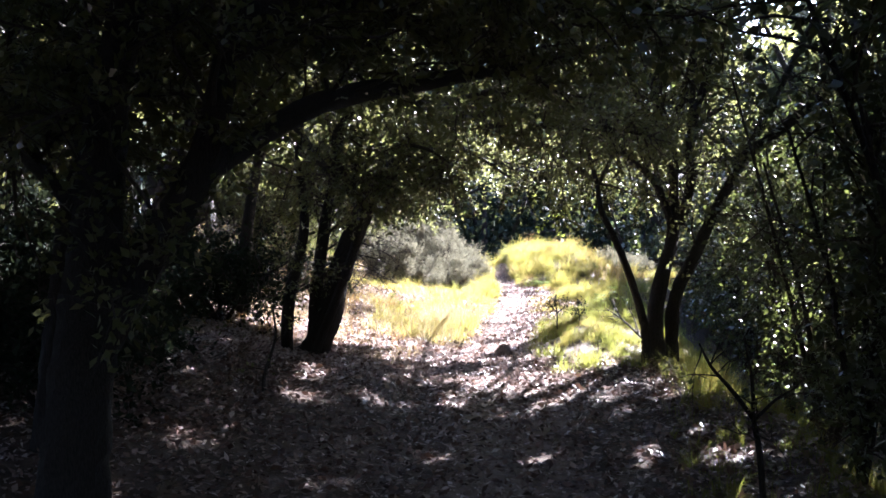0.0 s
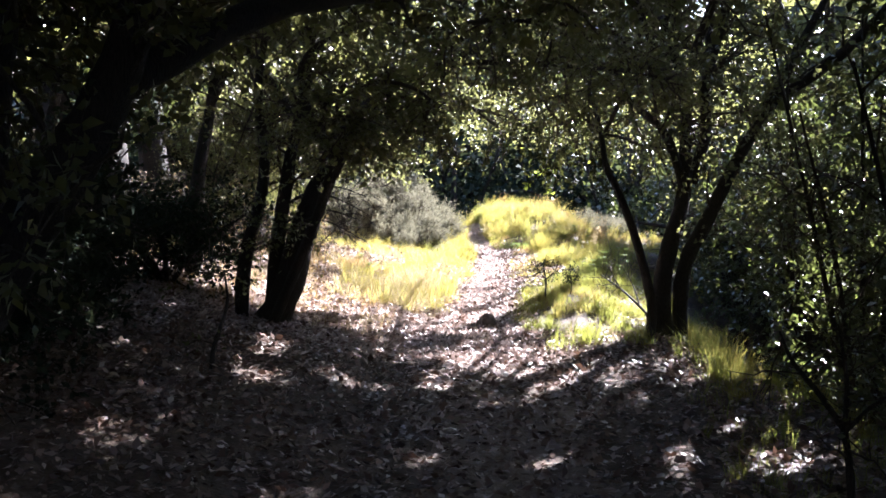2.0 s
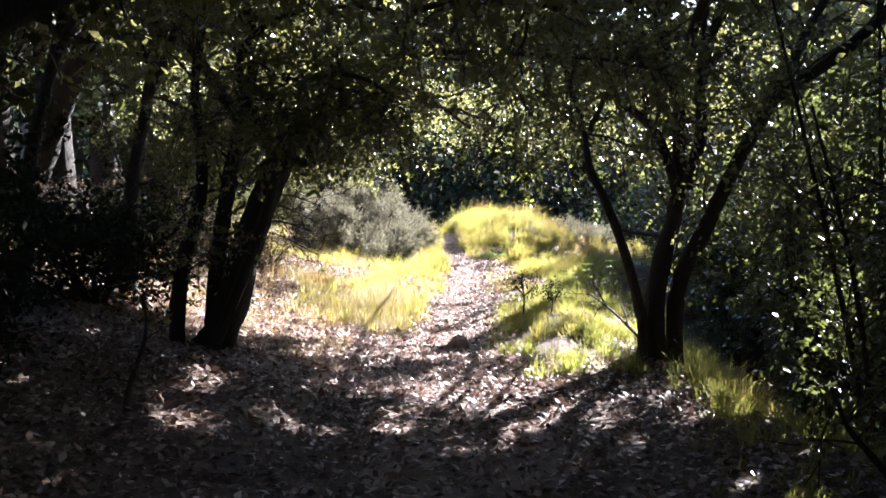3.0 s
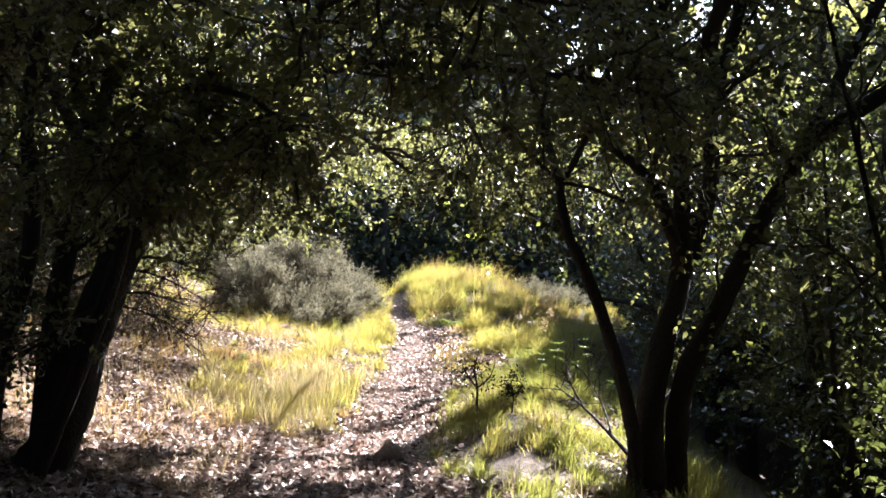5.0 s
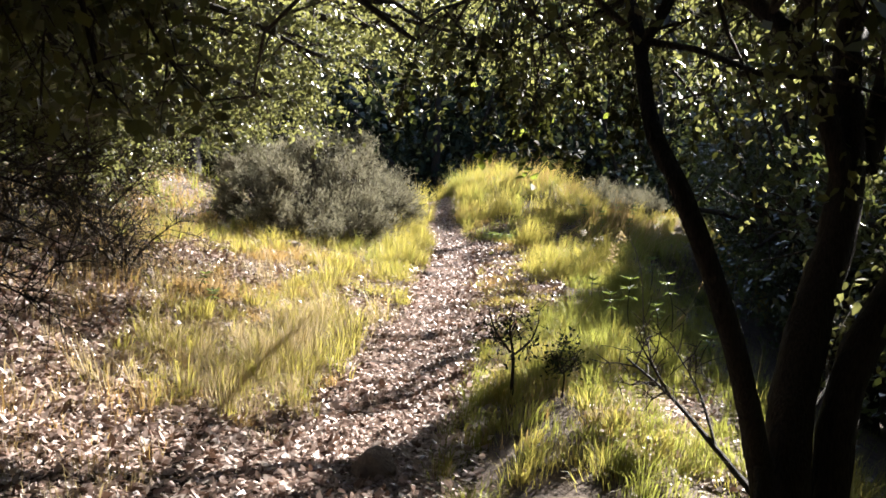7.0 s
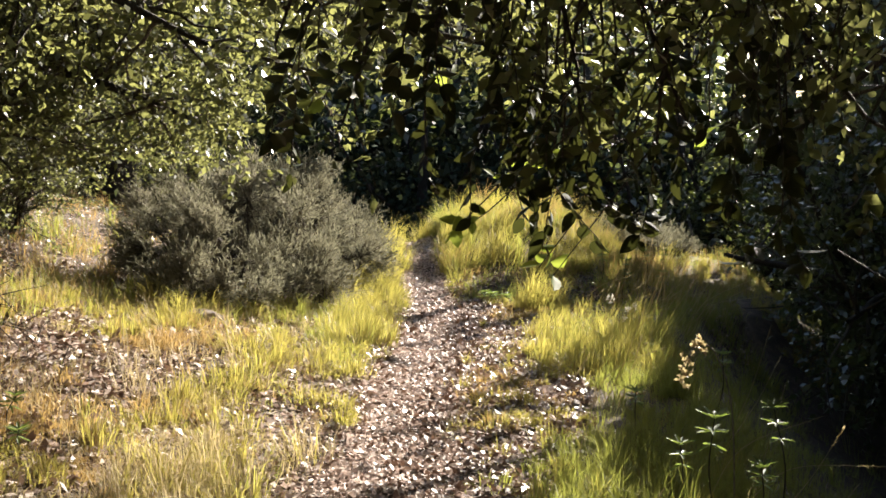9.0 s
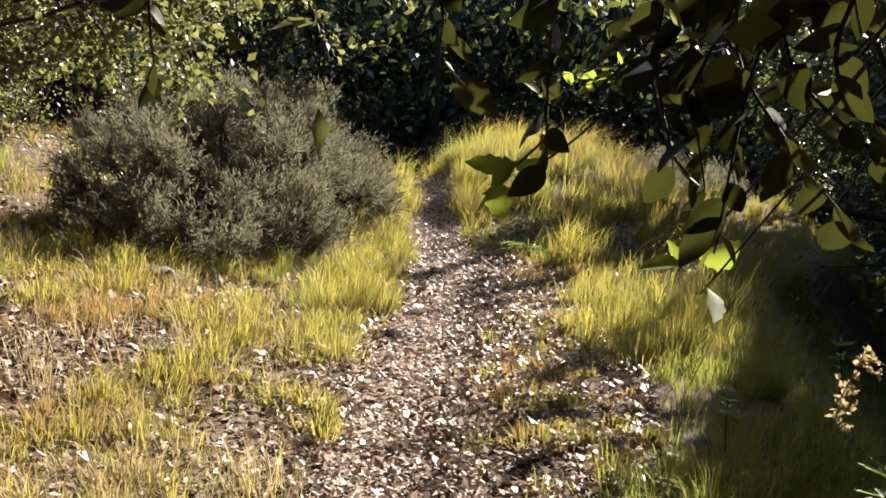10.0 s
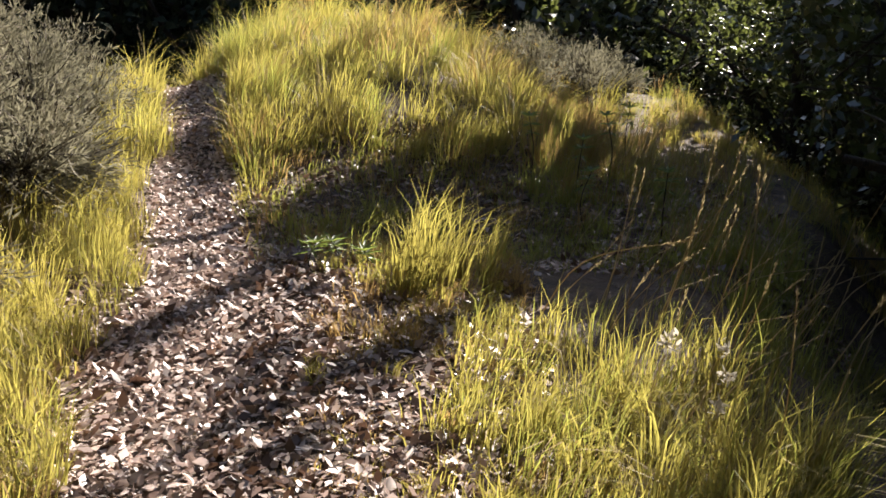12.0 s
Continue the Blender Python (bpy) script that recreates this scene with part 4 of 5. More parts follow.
# dark trees down in the gully
for x, y, h, seed in [(3.3, 10.6, 3.6, 81), (3.4, 14.2, 3.6, 82), (4.7, 18.6, 4.4, 83), (4.4, 22.2, 4.2, 89), (3.9, 18.0, 3.8, 79), (3.3, 16.4, 3.4, 77), (3.2, 14.9, 3.2, 73), (6.0, 23.5, 5.2, 84), (2.6, 25.0, 4.4, 85), (-1.2, 27.5, 4.6, 86), (7.2, 17.0, 5.5, 87), (-5.0, 24.0, 5.2, 88)]:
    z = gz(x, y)
    r = np.random.default_rng(seed)
    limbs = []
    for a in np.arange(7) * 0.9 + r.uniform(0, 1):
        reach = r.uniform(1.0, 1.9)
        limbs.append(([(x, y, z + h * 0.25), (x + reach * 0.5 * math.cos(a), y + reach * 0.5 * math.sin(a), z + h * 0.5),
                       (x + reach * math.cos(a), y + reach * math.sin(a), z + h * r.uniform(0.45, 0.95))], 0.05, 0.015))
    tree("dark evergreen tree standing in the gully", [([(x, y, z - 0.15), (x, y, z + h * 0.3), (x + 0.1, y, z + h * 0.95)], 0.12, 0.03)],
         limbs, seed, name="evergreen_tree", leaf_material=GLOSSY_LEAF, group="gully trees", subs=20, sub_len=0.9, twigs=6, twig_len=0.4, leaves=14, leaf=0.07, start=0.1, sun_gap=True, plain=True, twig_wood=False)


# ---- the forest round about ----
def forest_tree(seed, material, h=4.0):
    """A plain dense tree at the origin, for copying."""
    r = np.random.default_rng(seed)
    limbs = []
    for a in np.arange(9) * 0.7 + r.uniform(0, 1):
        reach, foot = r.uniform(1.0, 1.7), r.uniform(0.15, 0.5)
        limbs.append(([(0, 0, h * foot), (reach * 0.5 * math.cos(a), reach * 0.5 * math.sin(a), h * (foot + 0.15)), (reach * math.cos(a), reach * math.sin(a), h * r.uniform(foot + 0.05, 0.98))], 0.05, 0.015))
    wood, green = Soup(), Soup()
    top = thing("forest_tree", (0, 0, 0), "dense dark evergreen tree in the surrounding forest", "tree", "forest trees")
    trunk = Soup()
    tube(trunk, curve_through([(0, 0, -0.2), (0.05, 0, h * 0.35), (-0.05, 0.05, h * 0.95)], 6), [0.16, 0.11, 0.03], 9, 0.04)
    part("trunk", trunk.mesh("trunk", BARK, True), top)
    lp = []
    for bends, big, small in limbs:
        line = curve_through(bends, 5)
        limb = Soup()
        tube(limb, line, [big, small], 6, 0.03)
        part("limb", limb.mesh("limb", BARK, True), top)
        for k in range(28):
            p = line[r.integers(2, len(line))] + r.normal(size=3) * (0.3, 0.3, 0.28)
            lp.append(p + r.normal(size=(8, 3)) * 0.1)
    lp = np.concatenate(lp)
    leaf_shapes(green, lp, r.normal(size=lp.shape) - (0, 0, 0.2), r.normal(size=lp.shape) + (0, 0, 0.7), 0.13 * r.uniform(0.6, 1.3, len(lp)), 0.085, 0.3, 0.2, True)
    tagged(part("crown", green.mesh("crown", material), top), kind="stuff")
    return top


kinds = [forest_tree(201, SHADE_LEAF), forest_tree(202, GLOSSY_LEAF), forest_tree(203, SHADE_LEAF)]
spots = []
r = np.random.default_rng(210)
for y in np.arange(-7, 27, 2.5):
    for x in (-5.4, -7.8):
        spots.append((x + r.uniform(-0.7, 0.5), y + r.uniform(-0.8, 0.8), r.uniform(4.2, 5.6)))
for x in (-3.2, -0.4, 2.4, 5.0):
    spots += [(x + r.uniform(-0.5, 0.5), -7.2 + r.uniform(-1, 0.5), 5.0), (x + r.uniform(-0.5, 0.5), -10.5, 5.6)]
for y in np.arange(-5, 8, 2.6):
    for x in (7.8, 9.8):
        spots.append((x + r.uniform(-0.4, 0.5), y + r.uniform(-0.7, 0.7), 6.8))
for y in np.arange(8.6, 30, 2.3):
    for x in (5.7, 7.4, 9.6):
        spots.append((x + r.uniform(-0.4, 0.4), y + r.uniform(-0.7, 0.7), min(5.6, 1.3 * (x - 2.7))))
for x in np.arange(-9, 4.5, 1.9):
    spots += [(x + r.uniform(-0.5, 0.5), 25.5 + r.uniform(-1, 1), 3.8), (x + r.uniform(-0.5, 0.5), 28.6 + r.uniform(-0.6, 0.6), 7.0)]
for x in np.arange(-4, 16, 2.6):
    spots.append((x + r.uniform(-0.5, 0.5), 35.0 + r.uniform(-0.8, 0.8), 11.0 if x < 3 else 6.0))
for number, (x, y, h) in enumerate(spots):
    m = Matrix.Translation((x, y, gz(x, y))) @ Matrix.Rotation(r.uniform(0, 6.28), 4, "Z") @ Matrix.Diagonal((h / 4 * r.uniform(0.9, 1.15), h / 4, h / 4, 1))
    if number < len(kinds):
        kinds[number].matrix_basis = m
    else:
        copy_thing(kinds[number % 3], m)


# ---- distant woods ----
def woods():
    soup = Soup()
    r = np.random.default_rng(91)
    n = 1300
    x, y = r.uniform(-90, 110, n), r.uniform(34, 95, n)
    x[900:], y[900:] = r.uniform(11.5, 60, 400), r.uniform(-10, 45, 400)
    base = on_ground(x, y)
    for p in base:
        m, size = 44, r.uniform(1.4, 2.6)
        off = unit(r.normal(size=(m, 3))) * r.uniform(0.4, 1.0, (m, 1)) * size * (1, 1, 1.3)
        at = p + off + (0, 0, size * 1.1)
        leaf_shapes(soup, at, r.normal(size=(m, 3)), r.normal(size=(m, 3)), 0.95, 0.75, 0.4, 0.2, True)
    return soup.mesh("far_woods", HAZED_LEAF)


tagged(new("far_woods", woods()), "dark shaded woods on the opposite hillside", "woods", kind="stuff")


# ---- grass ----
def grass(name, label, points, height, material, lean=(0.12, -0.1), loose=0.3, width=0.005):
    soup = Soup()
    k = len(points)
    bend = np.stack([rng.normal(lean[0], loose, k), rng.normal(lean[1], loose, k), np.zeros(k)], -1)
    blades(soup, points, height, bend, rng.uniform(0.7, 1.4, k) * width)
    return tagged(new(name, soup.mesh(name, material)), label, "grass", kind="stuff")


def scatter(n, xs, ys, keep):
    x, y = rng.uniform(*xs, n), rng.uniform(*ys, n)
    ok = keep(x, y) > rng.random(n)
    return x[ok], y[ok]


def off_path(x, y, margin=1.0):
    return np.abs(x - path_x(y)) > path_half(y) * margin


def verge(name_label, n, per, xs, ys, keep, h, material=None, lean=(0.1, -0.06), size=0.03, width=0.0026, margin=1.08, splay=8.0):
    """Separate tufts of grass: each has a size, a height and a lean of its own, and its blades splay from the middle."""
    x, y = scatter(n, xs, ys, keep)
    k = len(x)
    tall = rng.uniform(h[0], h[1], k) * (0.6 + 0.7 * (waves(x, y, 4.6, 41) + 0.5).clip(0, 1))
    way = np.stack([rng.normal(lean[0], 0.24, k), rng.normal(lean[1], 0.24, k), np.zeros(k)], -1)
    many = np.maximum(4, rng.poisson(per, k))
    who = np.repeat(np.arange(k), many)
    off = rng.normal(size=(len(who), 2)) * size * rng.uniform(0.35, 1.5, (k, 1))[who]
    x, y = x[who] + off[:, 0], y[who] + off[:, 1]
    ok = off_path(x, y, margin * (0.95 + 0.5 * waves(x, y, 6.0, 55)) + 0.12 * rng.normal(size=len(x)))
    who, x, y, off = who[ok], x[ok], y[ok], off[ok]
    soup = Soup()
    bend = way[who] + rng.normal(size=(len(who), 3)) * (0.26, 0.26, 0) + np.concatenate([off * splay, np.zeros((len(off), 1))], 1)
    long = np.linalg.norm(bend, axis=1, keepdims=True)
    bend *= np.minimum(1, 1.15 / np.maximum(long, 1e-6))
    dome = np.exp(-(off**2).sum(1) / (2.2 * size * size))
    blades(soup, on_ground(x, y, -0.01), tall[who] * rng.uniform(0.35, 1.1, len(who)) * (0.55 + 0.55 * dome), bend, rng.uniform(0.6, 1.5, len(who)) * width)
    return tagged(new("grass", soup.mesh("grass", material or GRASS)), name_label, "grass", kind="stuff")


hump = lambda x, y: bell(x, y, 0.0, 18.3, 1.4, 2.0) ** 0.4 * (y > 16.3 + 0.25 * np.abs(x - 0.1))
shelf_side = lambda x, y: 0.15 + 0.8 * (waves(x, y, 2.4, 61) > 0.05)
verge("long yellow sunlit grass on a hump", 400, 95, (-1.3, 1.6), (16.4, 20.6), hump, (0.14, 0.4), size=0.085, width=0.0042, lean=(0.28, -0.1), splay=5.0)
verge("rusty dry grass among the yellow on the hump", 190, 70, (-0.8, 1.7), (16.5, 20.8), lambda x, y: hump(x, y) * (0.2 + 0.8 * (waves(x, y, 2.6, 79) + 0.25 * x > 0.1)), (0.14, 0.42), RUST, size=0.07, width=0.004, lean=(0.3, -0.1), splay=5.0)
verge("green blades among the yellow on the hump", 150, 70, (-1.1, 1.4), (16.4, 20.0), lambda x, y: hump(x, y) * (waves(x, y, 2.3, 80) - 0.2 * x > 0.0), (0.14, 0.4), GREEN_GRASS, size=0.07, width=0.004, lean=(0.28, -0.1), splay=5.0)
verge("pale straw standing over the hump", 260, 9, (-0.9, 1.7), (17.0, 20.6), hump, (0.2, 0.4), STRAW, width=0.0024)
mound = lambda x, y: bell(x, y, 0.65, 8.8, 0.55, 1.8) ** 0.6 * (x > 0.02 + 0.05 * np.sin(7 * y)) * (0.25 + 0.75 * (waves(x, y, 5.0, 33) > -0.05))
verge("fresh green grass on a small mound", 800, 70, (0.0, 1.25), (6.4, 11.2), mound, (0.06, 0.19), GREEN_GRASS, size=0.05, width=0.0036, splay=7.0)
verge("yellow blades on the small mound", 420, 60, (0.0, 1.25), (7.4, 11.4), mound, (0.06, 0.18), size=0.05, width=0.0034, splay=7.0)
verge("dry straw on the small mound", 260, 12, (0.2, 1.15), (6.6, 10.4), mound, (0.06, 0.22), STRAW)
verge("rusty short tufts on the small mound", 200, 14, (0.2, 1.15), (7.6, 10.4), mound, (0.05, 0.14), RUST)
verge("thin grass on the brink beside the path", 620, 40, (0.1, 1.15), (9.4, 12.7), lambda x, y: smooth_step(0.2, 0.6, x - 0.25 * smooth_step(10.8, 12.0, y) + 0.1 * waves(x, y, 3, 2)) * 0.95, (0.08, 0.24), GREEN_GRASS)
verge("short dry tufts on the brink beside the path", 260, 12, (0.1, 1.1), (9.4, 13.0), lambda x, y: 0.25 + 0.5 * (x > 0.45), (0.04, 0.12), RUST)
clump = lambda x, y: bell(x, y, 0.68, 13.35, 0.34, 0.62) ** 0.55 * (x > 0.3 + 0.06 * np.sin(y * 9))
verge("bright clump of long green-yellow grass", 260, 60, (0.2, 1.15), (12.5, 14.3), clump, (0.12, 0.31), GRASS, (0.24, -0.05), 0.05, 0.0036, splay=5.0)
verge("tall bright tuft at the end of the leafy strip", 26, 46, (0.15, 0.5), (14.5, 15.0), lambda x, y: bell(x, y, 0.33, 14.78, 0.12, 0.16), (0.22, 0.4), GRASS, (0.25, -0.05), 0.04, 0.0036, splay=4.0)
verge("fresh blades in the bright clump", 260, 16, (0.25, 1.15), (12.5, 14.4), clump, (0.12, 0.3), GREEN_GRASS, (0.3, -0.02), 0.035)
bare = lambda x, y: smooth_step(-0.35, 0.35, x + 1.15 + 0.4 * (y - 8.3)) * smooth_step(8.1, 9.0, y)
patchy = lambda x, y: (0.03 + 0.97 * (waves(x, y, 4.4, 31) > 0.2 - 0.3 * smooth_step(12, 13.5, y) - 0.25 * smooth_step(-1.2, -0.8, x) * (y > 11.0))) * bare(x, y)
rusty = lambda x, y: (0.03 + 0.9 * (waves(x, y, 3.7, 37) > 0.2)) * bare(x, y)
verge("yellowing grass tufts along the path verge", 760, 100, (-2.7, -0.5), (8.2, 14.4), patchy, (0.08, 0.24), size=0.06, width=0.0036, splay=9.0)
verge("green blades among the verge tufts", 600, 20, (-3.1, -0.5), (8.2, 14.4), patchy, (0.06, 0.2), GREEN_GRASS)
verge("rusty dry tussocks along the path verge", 1100, 90, (-3.3, -0.5), (8.2, 14.2), rusty, (0.05, 0.13), RUST, size=0.05, width=0.0034, splay=9.0)
verge("pale straw tufts along the path verge", 520, 10, (-3.2, -0.5), (8.2, 14.4), lambda x, y: 0.8 * bare(x, y), (0.05, 0.2), STRAW, width=0.0024)
foot = lambda x, y: 1.0 * (x > path_x(y) - path_half(y) - 0.42 + 0.1 * waves(x, y, 3.0, 12))
verge("long yellow grass at the foot of the bush", 560, 54, (-1.6, -0.45), (13.3, 18.8), foot, (0.12, 0.34), size=0.05, width=0.0034, splay=5.0)
verge("green blades at the foot of the bush", 300, 12, (-1.6, -0.45), (12.6, 18.6), foot, (0.12, 0.3), GREEN_GRASS)
tussock = lambda x, y: bell(x, y, -1.05, 9.3, 0.3, 0.5) ** 0.8 + 0.6 * bell(x, y, -0.95, 10.6, 0.25, 0.5)
verge("pale feathery dry grass tussock by the path", 700, 44, (-1.9, -0.55), (8.2, 11.6), tussock, (0.12, 0.34), STRAW, (0.1, -0.2), 0.05, 0.003)
verge("yellow grass in the dry tussock by the path", 420, 50, (-1.9, -0.55), (8.2, 11.6), tussock, (0.12, 0.32), None, (0.1, -0.15), 0.05, 0.0034)
verge("fresh grass in the dry tussock by the path", 200, 16, (-1.9, -0.55), (8.2, 11.6), tussock, (0.12, 0.32), GREEN_GRASS, (0.1, -0.2), 0.04)
verge("straggling dry weeds on the leafy bank", 1500, 14, (-4.6, -1.0), (6.6, 13.0), lambda x, y: 0.25 + 0.6 * (waves(x, y, 2.6, 71) > 0), (0.06, 0.26), STRAW, (0.0, 0.0), 0.05, 0.0032)
verge("rusty weeds on the leafy bank", 1300, 16, (-4.6, -1.0), (6.8, 13.5), lambda x, y: 0.2 + 0.6 * (waves(x, y, 2.6, 72) > 0), (0.05, 0.2), RUST, (0.0, 0.0), 0.05, 0.0034)
verge("rusty weeds covering the upper bank", 600, 24, (-5.2, -2.5), (12.0, 19.5), lambda x, y: 0.4 + 0.6 * (waves(x, y, 2.2, 73) > 0), (0.08, 0.3), RUST, (0.0, 0.0), 0.06, 0.0045)
verge("green weedy grass covering the upper bank", 260, 30, (-4.6, -2.4), (12.0, 18.5), lambda x, y: 0.3 + 0.6 * (waves(x, y, 2.2, 74) > 0), (0.08, 0.28), GREEN_GRASS, (0.0, 0.0), 0.06, 0.0045)
verge("yellow grass running along the shelf", 420, 60, (0.9, 2.9), (15.8, 20.4), shelf_side, (0.08, 0.26))
verge("rusty grass running along the shelf", 420, 14, (0.9, 2.9), (16.2, 20.6), shelf_side, (0.08, 0.26), RUST)
verge("green tuft at the head of the path", 220, 40, (-1.1, -0.4), (17.6, 19.2), lambda x, y: bell(x, y, -0.7, 18.3, 0.2, 0.4), (0.2, 0.42), GREEN_GRASS, size=0.045)
verge("dull grass under the grey bush", 620, 15, (-3.2, -1.0), (13.2, 14.5), lambda x, y: 0.35 + 0.6 * (waves(x, y, 3.4, 77) > 0), (0.08, 0.26), GREEN_GRASS)
verge("bleached grass before the grey bush", 260, 12, (-3.2, -1.0), (13.2, 14.5), lambda x, y: 0.6 + 0 * x, (0.1, 0.26), STRAW, width=0.0024)
verge("short dry tufts among fallen leaves", 420, 48, (-0.1, 0.55), (11.2, 15.4), lambda x, y: 0.25 + 0.6 * (waves(x, y, 4.0, 78) > 0.1), (0.04, 0.11), GRASS, size=0.035, margin=0.8, width=0.0034)
verge("low rusty tufts among fallen leaves", 420, 48, (-0.1, 0.6), (11.2, 15.6), lambda x, y: 0.3 + 0.6 * (y > 14.2), (0.035, 0.1), RUST, size=0.04, margin=0.85, width=0.0034)
verge("shaded weedy grass in a hollow", 300, 40, (-0.5, 1.9), (15.1, 16.7), lambda x, y: (x > -0.42 - 0.1 * (y - 15)) * 0.8, (0.06, 0.2), GREEN_GRASS, size=0.05, width=0.0036)
verge("dry weeds in the hollow", 150, 30, (-0.45, 1.9), (15.0, 16.7), lambda x, y: 0.8 + 0 * x, (0.06, 0.2), RUST, size=0.05, width=0.0034)
verge("shaded weedy grass along the brink of the slope", 200, 26, (1.1, 2.1), (-2.0, 4.4), lambda x, y: 0.8 + 0 * x, (0.06, 0.22), GREEN_GRASS, width=0.0034)
verge("shaded grass on the lip of the gully", 520, 26, (1.0, 2.1), (9.0, 15.4), lambda x, y: 0.85 + 0 * x, (0.08, 0.24), GREEN_GRASS, width=0.0034)
verge("sparse shaded grass on the falling slope", 1300, 14, (1.0, 4.0), (-1.0, 20.0), lambda x, y: np.where(x < np.where(y < 6, 1.8, 1.25), 0.3, 0.9), (0.1, 0.3), GREEN_GRASS)
verge("weedy grass on the slope below the oak", 380, 34, (1.35, 3.0), (4.6, 10.0), lambda x, y: 0.9 + 0 * x, (0.1, 0.32), GREEN_GRASS, (0.1, -0.1), 0.06, 0.004)
verge("dry grass on the slope below the oak", 200, 30, (1.35, 2.8), (4.6, 10.0), lambda x, y: 0.9 + 0 * x, (0.1, 0.3), GRASS, (0.1, -0.1), 0.06, 0.004)
verge("rusty seed heads standing along the crest of the hump", 90, 16, (0.1, 1.5), (18.6, 20.4), lambda x, y: hump(x, y) ** 0.4, (0.26, 0.46), RUST, (0.3, -0.1), 0.07, 0.004)
verge("bright green grass tuft on the bank", 90, 20, (-3.4, -2.3), (12.0, 13.6), lambda x, y: bell(x, y, -2.75, 12.8, 0.4, 0.45), (0.12, 0.26), GREEN_GRASS)


# ---- fallen leaves ----
def litter(name, label, n, xs, ys, keep, size=0.03, material=None, plain=True):
    x, y = scatter(n, xs, ys, keep)
    k = len(x)
    at = on_ground(x, y, 0.004) + np.stack([np.zeros(k), np.zeros(k), rng.uniform(0, 0.016, k)], -1)
    along = rng.normal(size=(k, 3)) * (1, 1, 0.32)
    face = rng.normal(size=(k, 3)) * 0.5 + (0, 0, 1)
    length = size * rng.uniform(0.5, 1.5, k)
    soup = Soup()
    leaf_shapes(soup, at, along, face, length, length * rng.uniform(0.4, 0.7, k), rng.uniform(-0.3, 0.7, k), rng.uniform(-0.4, 0.4, k), plain)
    return tagged(new(name, soup.mesh(name, material or LITTER)), label, "leaves", kind="stuff")


on_path = lambda x, y: np.exp(-np.maximum(0, np.abs(x - path_x(y)) / path_half(y) - 0.9) * 8)
shady = lambda x, y: np.where(y > 7, (x < 0.1) * 1.0, 1.0) * np.exp(-np.maximum(0, np.abs(x) - 2.0) * 0.6) * np.where(x > 1.6, 0.3, 1.0)
litter("fallen_leaves", "pale dry fallen leaves covering the path", 170000, (-1.6, 0.7), (6.2, 20.5), on_path, 0.026, None, False)
litter("fallen_leaves", "small brown leaves mixed into the path's cover", 24000, (-1.6, 0.7), (6.2, 20.5), on_path, 0.03, BROWN_LITTER)
litter("fallen_leaves", "brown fallen leaves on the shaded forest floor", 52000, (-4.5, 2.2), (-3.0, 9.5), shady, 0.045, BROWN_LITTER)
litter("fallen_leaves", "pale fallen leaves on the shaded forest floor", 36000, (-4.5, 2.2), (-3.0, 9.5), lambda x, y: shady(x, y) * (0.3 + 0.7 * smooth_step(4.5, 6.5, y)), 0.042)
litter("fallen_leaves", "curled dry leaves at the mouth of the dark stretch", 30000, (-3.2, 0.25), (6.0, 9.6), lambda x, y: 0.95 - 0.5 * smooth_step(8.6, 9.6, y), 0.034, None, False)
litter("fallen_leaves", "dry leaves covering the bank", 24000, (-8.0, -2.2), (2.0, 20.0), lambda x, y: 0.8 + 0 * x, 0.045)
litter("fallen_leaves", "brown leaves covering the bank", 30000, (-7.0, -1.5), (3.0, 15.0), lambda x, y: 0.9 + 0 * x, 0.045, BROWN_LITTER)
litter("fallen_leaves", "dry leaves scattered among the thin grass", 17000, (-3.2, -0.5), (8.0, 15.0), lambda x, y: 0.8 + 0 * x, 0.034)
litter("fallen_leaves", "brown leaves scattered among the thin grass", 27000, (-3.2, -0.5), (8.0, 15.0), lambda x, y: 0.8 + 0 * x, 0.038, BROWN_LITTER)
litter("fallen_leaves", "dry leaves on a bare strip beside the path", 16000, (-0.3, 0.85), (8.8, 15.3), lambda x, y: 0.9 * (x < 0.02 + 0.42 * smooth_step(10.2, 11.8, y)), 0.026, None, False)
litter("fallen_leaves", "brown leaves on the slope below the oak", 12000, (1.1, 3.2), (-1.0, 11.0), lambda x, y: 0.9 + 0 * x, 0.045, BROWN_LITTER)
litter("fallen_leaves", "brown leaves in the shaded hollow", 9000, (-0.5, 2.0), (15.0, 16.9), lambda x, y: 0.8 + 0 * x, 0.034, BROWN_LITTER)
litter("fallen_leaves", "pale dry leaves on the bare lip of the mound", 7000, (0.65, 1.3), (7.3, 9.6), lambda x, y: bell(x, y, 0.95, 8.5, 0.25, 0.8), 0.028)
litter("fallen_leaves", "brown leaves on a bare strip beside the path", 22000, (-0.3, 0.8), (8.8, 15.3), lambda x, y: 0.9 * (x < 0.1 + 0.5 * smooth_step(9.8, 11.4, y)), 0.034, BROWN_LITTER)


